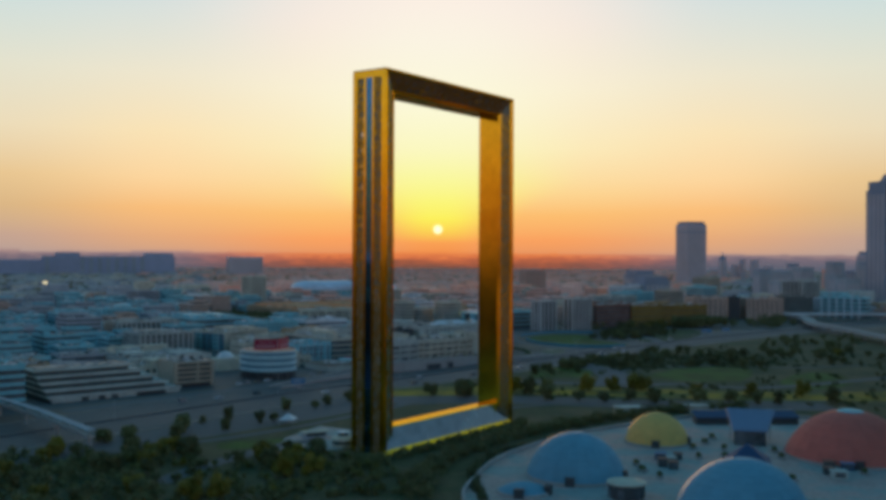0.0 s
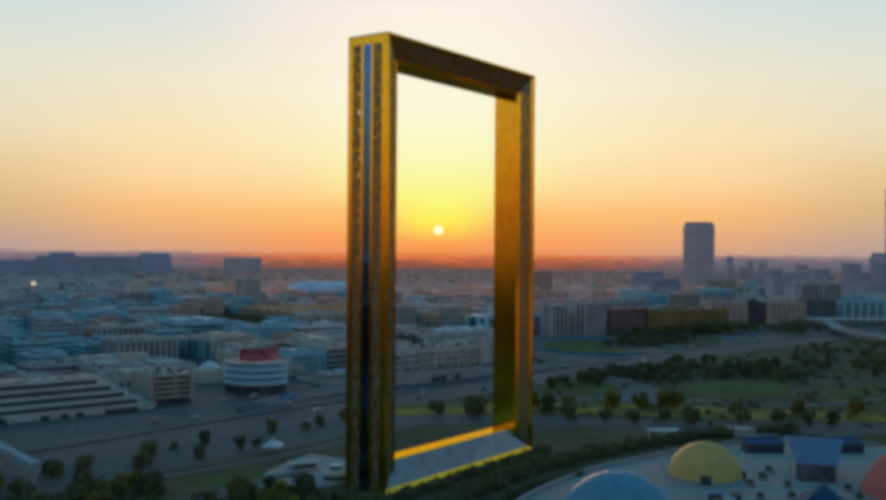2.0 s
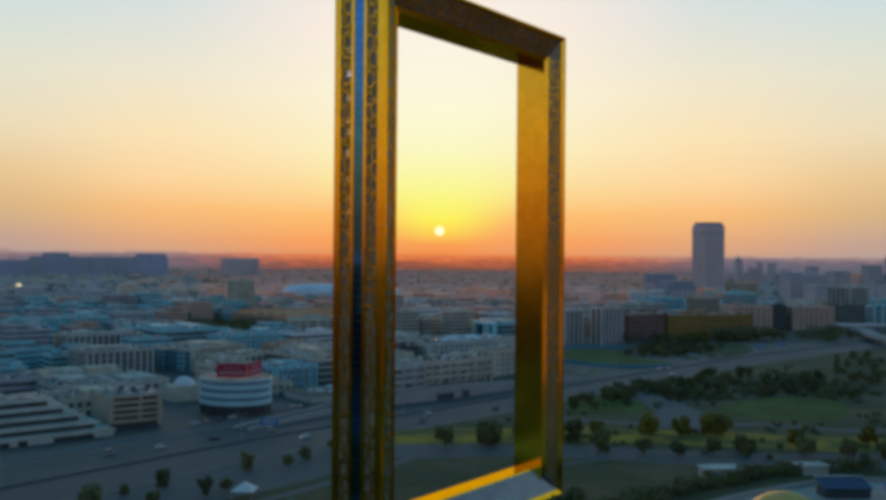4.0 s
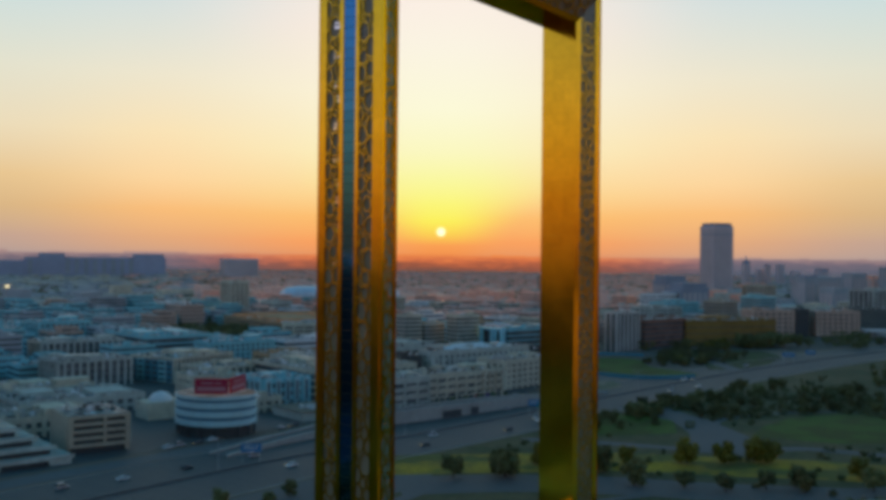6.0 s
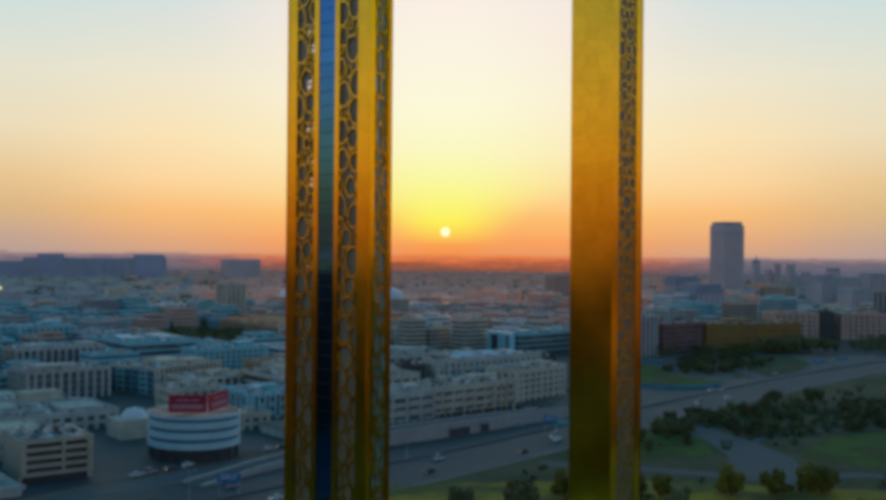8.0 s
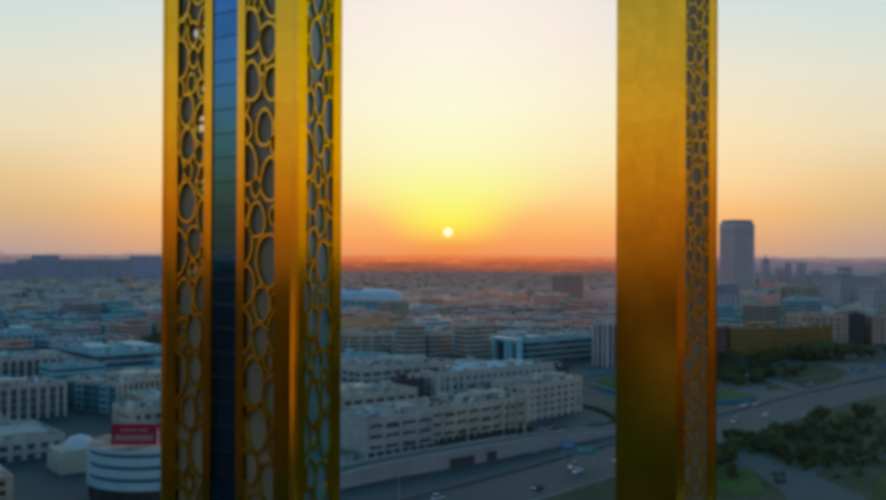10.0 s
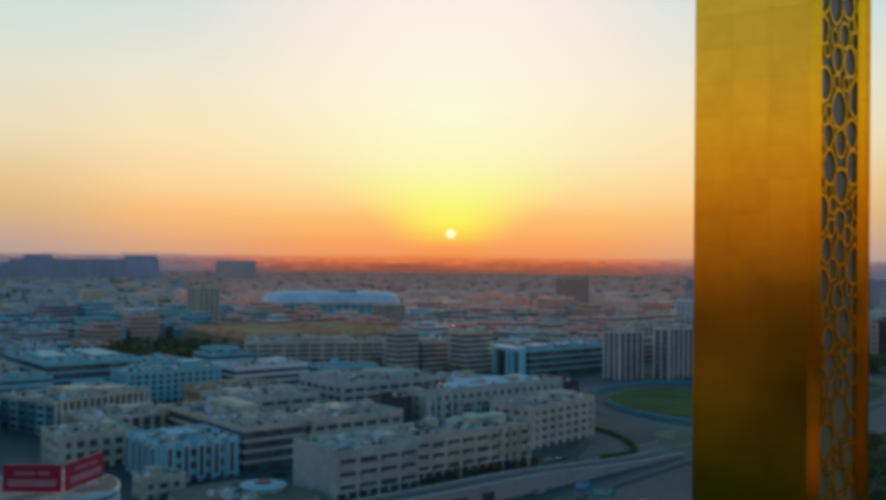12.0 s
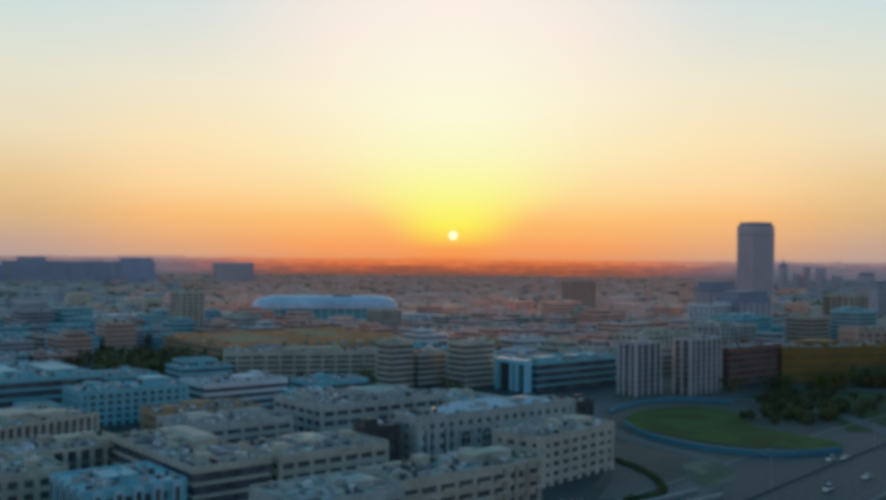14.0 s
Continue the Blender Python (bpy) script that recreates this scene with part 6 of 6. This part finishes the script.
# beyond: roofs without number
far = Heap()
while len(far.f) < 6 * 5600:
    a, q = SUN_AZ + radians(r.uniform(-38, 38)), 1000 + 3400 * r.random() ** 1.35
    x, y = q * math.cos(a), q * math.sin(a)
    if y < 150 - 0.33 * (x - 460) and y < 20 and r.random() < 0.7 or not clear(x, y, 18):
        continue
    big = r.random() < 0.08
    w, d, h = r.uniform(14, 40) * (1.8 if big else 1), r.uniform(14, 34), r.uniform(5, 12) * (1.0 if q < 1200 else 0.6) + (r.uniform(6, 18) if r.random() < 0.05 and q < 1700 else 0)
    turn = Matrix.Translation((x, y, 0)) @ Matrix.Rotation(radians(GRID + r.uniform(-4, 4)), 4, "Z")
    # roof tone carries haze: reddish near the sun, greyer far off elsewhere
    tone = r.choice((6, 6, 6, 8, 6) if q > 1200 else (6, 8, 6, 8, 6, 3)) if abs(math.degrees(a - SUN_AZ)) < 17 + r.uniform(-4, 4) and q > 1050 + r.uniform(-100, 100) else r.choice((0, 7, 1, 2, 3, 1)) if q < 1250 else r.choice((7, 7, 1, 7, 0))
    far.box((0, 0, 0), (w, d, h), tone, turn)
    if q < 1250:
        for z in range(2, int(h) - 1, 4):
            far.box((-0.1, -0.1, z), (w + 0.1, d + 0.1, z + 1.4), 5, turn)
        far.box((w * 0.3, d * 0.3, h), (w * 0.5, d * 0.55, h + 2.4), 1, turn)
thing("distant_buildings", "countless low roofs tinted for haze towards the horizon", "buildings", kind="stuff", mesh=far.mesh("distant_buildings", CREAM, GREY, TAN, WHITE, BROWN, PANE, TERRACOTTA_HAZE, HAZE_GREY, ROSE_HAZE))
# unseen blocks added to the sides and behind, for the gold cladding to mirror
mirror_blocks = Heap()
ROUND = ((-344, -237), (-200, -124), (-70, -35), (3, 12))
while len(mirror_blocks.f) < 6 * 1100:
    a, q = r.uniform(0, math.tau), 230 + 1000 * r.random() ** 1.2
    x, y = q * math.cos(a), q * math.sin(a)
    if any(abs((math.atan2(y - ey, x - ex) - SUN_AZ + math.pi) % math.tau - math.pi) < radians(31) for ex, ey in ROUND) or math.hypot(x + 170, y + 110) < 250 or abs(y - 168 + 0.03 * x) < 36 and x < 0:
        continue
    w, d, h = r.uniform(18, 44), r.uniform(16, 34), r.uniform(20, 40) + (r.uniform(15, 45) if r.random() < 0.4 else 0)
    turn = Matrix.Translation((x, y, 0)) @ Matrix.Rotation(radians(GRID + r.uniform(-40, 40)), 4, "Z")
    mirror_blocks.box((0, 0, 0), (w, d, h), r.choice((0, 1, 1)), turn)
thing("surrounding_buildings", "unseen tan and brown blocks added for the gold to mirror", "buildings", kind="stuff", mesh=mirror_blocks.mesh("surrounding_buildings", TAN, BROWN))
clumps = []
for i in range(800):
    a, q = SUN_AZ + radians(r.uniform(-34, 34)), 430 + 2700 * r.random() ** 1.5
    x, y = q * math.cos(a), q * math.sin(a)
    if (clear(x, y, 3) or 380 < x < 500 and 520 < y < 650) and y > 235 - 0.2 * (x - 460) and (x - ISLE[0]) ** 2 + (y - ISLE[1]) ** 2 > 110 ** 2:
        clumps += [((x + r.uniform(-9, 9), y + r.uniform(-9, 9), 3 + r.uniform(0, 3)), r.uniform(2.5, 5)) for _ in range(3)]
for i in range(60):  # the dark planting between the pale offices
    x, y = r.uniform(385, 500), r.uniform(530, 650)
    clumps += [((x + r.uniform(-6, 6), y + r.uniform(-6, 6), 3 + r.uniform(0, 3)), r.uniform(2.5, 5)) for _ in range(4)]
thing("distant_trees", "dark tree clumps scattered among the far blocks", "trees", kind="stuff", mesh=mesh_of("distant_trees", *leaf_cloud(9, clumps, 1.5, 16), [LEAF]))

# ---- bridges, signs, vehicles ----
viaduct = thing("viaduct", "short pale concrete viaduct before the far offices", "bridge")
line = curve_points([(838, 100), (862, 76), (900, 28), (920, -10)], 8)
part("deck", ribbon(Heap(), line, 7, -7, 8.0, 1.4).mesh("deck", CONCRETE), viaduct)
part("parapet", ribbon(Heap(), line, 7.0, 6.6, 9.4, 1.6).mesh("parapet", WHITE), viaduct)
part("parapet", ribbon(Heap(), line, -6.6, -7.0, 9.4, 1.6).mesh("parapet", WHITE), viaduct)
for p in line[1::3]:
    part("pier", Heap().cyl(p.x, p.y, 0, 6.7, 1.2, 1.2, 10).mesh("pier", CONCRETE), viaduct)
cross = thing("footbridge", "slim grey covered footbridge over the highway", "bridge")
line = curve_points([(-110, 96), (-101, 130), (-93, 160), (-84, 206)], 4)
part("deck", ribbon(Heap(), line, 1.6, -1.6, 6.0, 0.7).mesh("deck", CONCRETE), cross)
part("roof", ribbon(Heap(), line, 1.7, -1.7, 8.7, 0.25).mesh("roof", HAZE_GREY), cross)
for q in (1.5, -1.5):
    part("top_rail", ribbon(Heap(), line, q + 0.12, q - 0.12, 8.4, 0.3).mesh("top_rail", PALE_BLUE), cross)
    part("low_rail", ribbon(Heap(), line, q + 0.12, q - 0.12, 7.0, 0.2).mesh("low_rail", PALE_BLUE), cross)
    for i in range(0, len(line) - 2, 2):
        p0, p1 = line[i], line[i + 2]
        lo, hi = (6.0, 8.3) if i % 4 else (8.3, 6.0)
        part("brace", Heap().slab([(p0.x + q, p0.y, lo - 0.15), (p1.x + q, p1.y, hi - 0.15), (p1.x + q, p1.y, hi + 0.15), (p0.x + q, p0.y, lo + 0.15)], Vector((0.16, 0, 0))).mesh("brace", WHITE), cross)
for p in line[::2]:
    for q in (1.45, -1.45):
        part("stanchion", Heap().box((p.x + q - 0.1, p.y - 0.1, 6.0), (p.x + q + 0.1, p.y + 0.1, 8.8)).mesh("stanchion", GREY), cross)
for i in (1, len(line) // 3, 2 * len(line) // 3, len(line) - 2):
    part("pier", Heap().cyl(line[i].x, line[i].y, 0, 5.2, 0.9, 0.9, 12).mesh("pier", CONCRETE), cross)
over = thing("flyover", "long pale concrete flyover beyond the park", "bridge")
line = curve_points([(900, 128), (820, 76), (730, 42), (662, -7), (587, -56), (500, -125), (420, -200)], 10)
part("deck", ribbon(Heap(), line, 6, -6, 6.5, 1.6).mesh("deck", CONCRETE), over)
part("parapet", ribbon(Heap(), line, 6.0, 5.6, 7.6, 1.1).mesh("parapet", CONCRETE), over)
part("parapet", ribbon(Heap(), line, -5.6, -6.0, 7.6, 1.1).mesh("parapet", CONCRETE), over)
for p in line[2::4]:
    part("pier", Heap().cyl(p.x, p.y, 0, 5, 1.0, 1.0, 10).mesh("pier", CONCRETE), over)


def road_sign(x, y, yaw, w, colour, label):
    ob = thing("road_sign", label, "sign", pose(x, y, 0, 0, 0, yaw), "highway signs")
    board = part("board", Heap().box((-w / 2, -0.15, 4.6), (w / 2, 0, 7.6)).mesh("board", colour), ob)
    for z, a, b in ((6.6, -0.38, 0.1), (5.7, -0.38, 0.3), (6.6, 0.18, 0.38)):
        part("letter_bar", Heap().box((w * a, -0.2, z), (w * b, -0.15, z + 0.35)).mesh("letter_bar", MARK), board)
    for s in (-0.42, 0.42):
        part("post", Heap().cyl(w * s, 0.15, 0, 7.4, 0.14, 0.14, 8).mesh("post", METAL_UNIT), ob)


road_sign(60, 148, -50, 7.5, BLUE_SIGN, "blue highway sign on two posts")
road_sign(221, 114, -50, 8, TEAL_SIGN, "teal highway sign on two posts")
road_sign(225, 123, -50, 5.5, BLUE_SIGN, "blue highway sign on two posts")
road_sign(560, 96, -60, 9, BLUE_SIGN, "blue highway sign on two posts")
road_sign(590, 88, -60, 7, BLUE_SIGN, "blue highway sign on two posts")


def car(x, y, yaw, paint, tall, label):
    """A car, or with tall a van."""
    ob = thing("car", label, "car", pose(x, y, 0.075, 0, 0, yaw), "vehicles on the highway")
    sx, w = 2.3, 0.92
    body = bmesh.new()
    prof = [(-sx, 0.35), (-sx, 0.95), (-sx + 0.25, 1.05), (sx - 1.5, 1.05), (sx - 0.15, 0.85), (sx, 0.6), (sx, 0.35)]
    rows = [[body.verts.new((px, s * w, pz)) for px, pz in prof] for s in (-1, 1)]
    body.faces.new(rows[0]), body.faces.new(rows[1][::-1])
    for i in range(len(prof)):
        j = (i + 1) % len(prof)
        body.faces.new((rows[0][j], rows[0][i], rows[1][i], rows[1][j]))
    me = bpy.data.meshes.new("body")
    body.to_mesh(me), body.free()
    me.materials.append(paint)
    shell = part("body", me, ob)
    roof = 2.0 if tall else 1.48
    back = -sx + 0.1 if tall else -sx + 0.7
    v = [(back, -0.86, 1.04), (1.0, -0.86, 1.04), (0.3, -0.7, roof), (back + 0.35, -0.7, roof), (back, 0.86, 1.04), (1.0, 0.86, 1.04), (0.3, 0.7, roof), (back + 0.35, 0.7, roof)]
    part("cabin", mesh_of("cabin", v, [(0, 1, 2, 3), (7, 6, 5, 4), (1, 5, 6, 2), (4, 0, 3, 7)], [PANE]), ob)
    part("roof_panel", Heap().box((back + 0.3, -0.72, roof - 0.02), (0.35, 0.72, roof + 0.05)).mesh("roof_panel", paint), ob)
    wheel = mesh_of("wheel", [(0.33 * math.cos(a), s, 0.33 * math.sin(a)) for s in (-0.1, 0.1) for a in (math.tau * i / 12 for i in range(12))],
                    [(i, 12 + i, 12 + (i + 1) % 12, (i + 1) % 12) for i in range(12)] + [tuple(range(12)), tuple(range(23, 11, -1))], [TYRE])
    for wx in (-1.4, 1.4):
        for wy in (-0.85, 0.85):
            part("wheel", wheel, ob, at=Matrix.Translation((wx, wy, 0.33)))
    for y0 in (-0.75, 0.45):
        part("headlight", Heap().box((sx - 0.05, y0, 0.6), (sx + 0.02, y0 + 0.3, 0.78)).mesh("headlight", LAMP_GLOW), shell, "lit headlight")


SILVER = material("silver_car_paint", (0.5, 0.5, 0.52), 0.35, 0.3, 0.05)
for x, y, yaw, paint, tall, label in ((66, 133, 175, WHITE, False, "white car driving on the highway"), (69, 156, -5, SILVER, True, "silver van driving on the highway"), (350, 103, 172, WHITE, True, "white van driving on the highway"), (378, 97, 170, WHITE, False, "white car driving on the highway"),
                                      (230, 141, -8, SILVER, False, "silver car driving on the highway"), (210, 111, 173, WHITE, False, "white car driving on the highway"), (216, 116, 173, WHITE, True, "white van driving on the highway"), (236, 108, 172, SILVER, False, "silver car driving on the highway"), (511, 112, -14, WHITE, True, "white van driving on the highway"),
                                      (148, 128, -6, WHITE, True, "white van driving on the highway"), (403, 116, 170, WHITE, True, "white van driving on the highway"), (409, 112, 170, SILVER, False, "silver car driving on the highway"), (40, 160, -4, DARK, False, "dark car driving on the highway"), (-5, 168, -3, SILVER, True, "silver van driving on the highway"),
                                      (15, 163, -4, WHITE, False, "white car driving on the highway"), (180, 110, 172, DARK, False, "dark car driving on the highway"), (128, 118, 174, DARK, False, "dark car driving on the highway"), (95, 138, -5, DARK, False, "dark car driving on the highway")):
    car(x, y, yaw, paint, tall, label)
for k, (x, y, yaw) in enumerate(((60, 195, -3), (66, 195, -3), (74, 194, 177), (82, 194, -3), (120, 192, -4), (128, 192, 176), (200, 178, -14), (276, 164, -15), (283, 162, 165), (338, 196, 60), (342, 203, 60), (196, 226, -15), (206, 223, 165))):
    car(x, y, yaw, (WHITE, SILVER, DARK)[k % 3], k % 4 == 1, ("white", "silver", "dark")[k % 3] + (" van" if k % 4 == 1 else " car") + " parked beside the street")


def street_lamp(x, y, yaw):
    ob = thing("street_lamp", "tall grey street lamp with two arms", "lamp", pose(x, y, 0, 0, 0, yaw), "highway lamps")
    part("pole", Heap().cyl(0, 0, 0, 11.5, 0.16, 0.09, 8).mesh("pole", METAL_UNIT), ob)
    for s in (-1, 1):
        arm = part("arm", Heap().slab([(0, -0.06, 11.3), (s * 2.4, -0.06, 11.9), (s * 2.4, 0.06, 11.9), (0, 0.06, 11.3)], Vector((0, 0, 0.12))).mesh("arm", METAL_UNIT), ob)
        part("lamp_head", Heap().box((s * 2.9 - 0.5, -0.16, 11.85), (s * 2.9 + 0.5, 0.16, 12.05)).mesh("lamp_head", METAL_UNIT), arm)
    return ob


for i in range(34, len(ROAD_LINE) - 4, 5):
    p, q = ROAD_LINE[i], ROAD_LINE[i + 1]
    if -120 < p.x < 620 and i % 10 == 4:
        street_lamp(p.x, p.y, math.degrees(math.atan2(q.y - p.y, q.x - p.x)) + 90)
flood = thing("floodlight", "lit floodlight on a tall mast among the far roofs", "lamp", pose(683, 1361, 0))
part("mast", Heap().cyl(0, 0, 0, 20, 0.5, 0.3, 8).mesh("mast", METAL_UNIT), flood)
part("lamp_head", Heap().box((-3, -1.5, 20), (3, 1.5, 24)).mesh("lamp_head", LAMP_GLOW), flood)
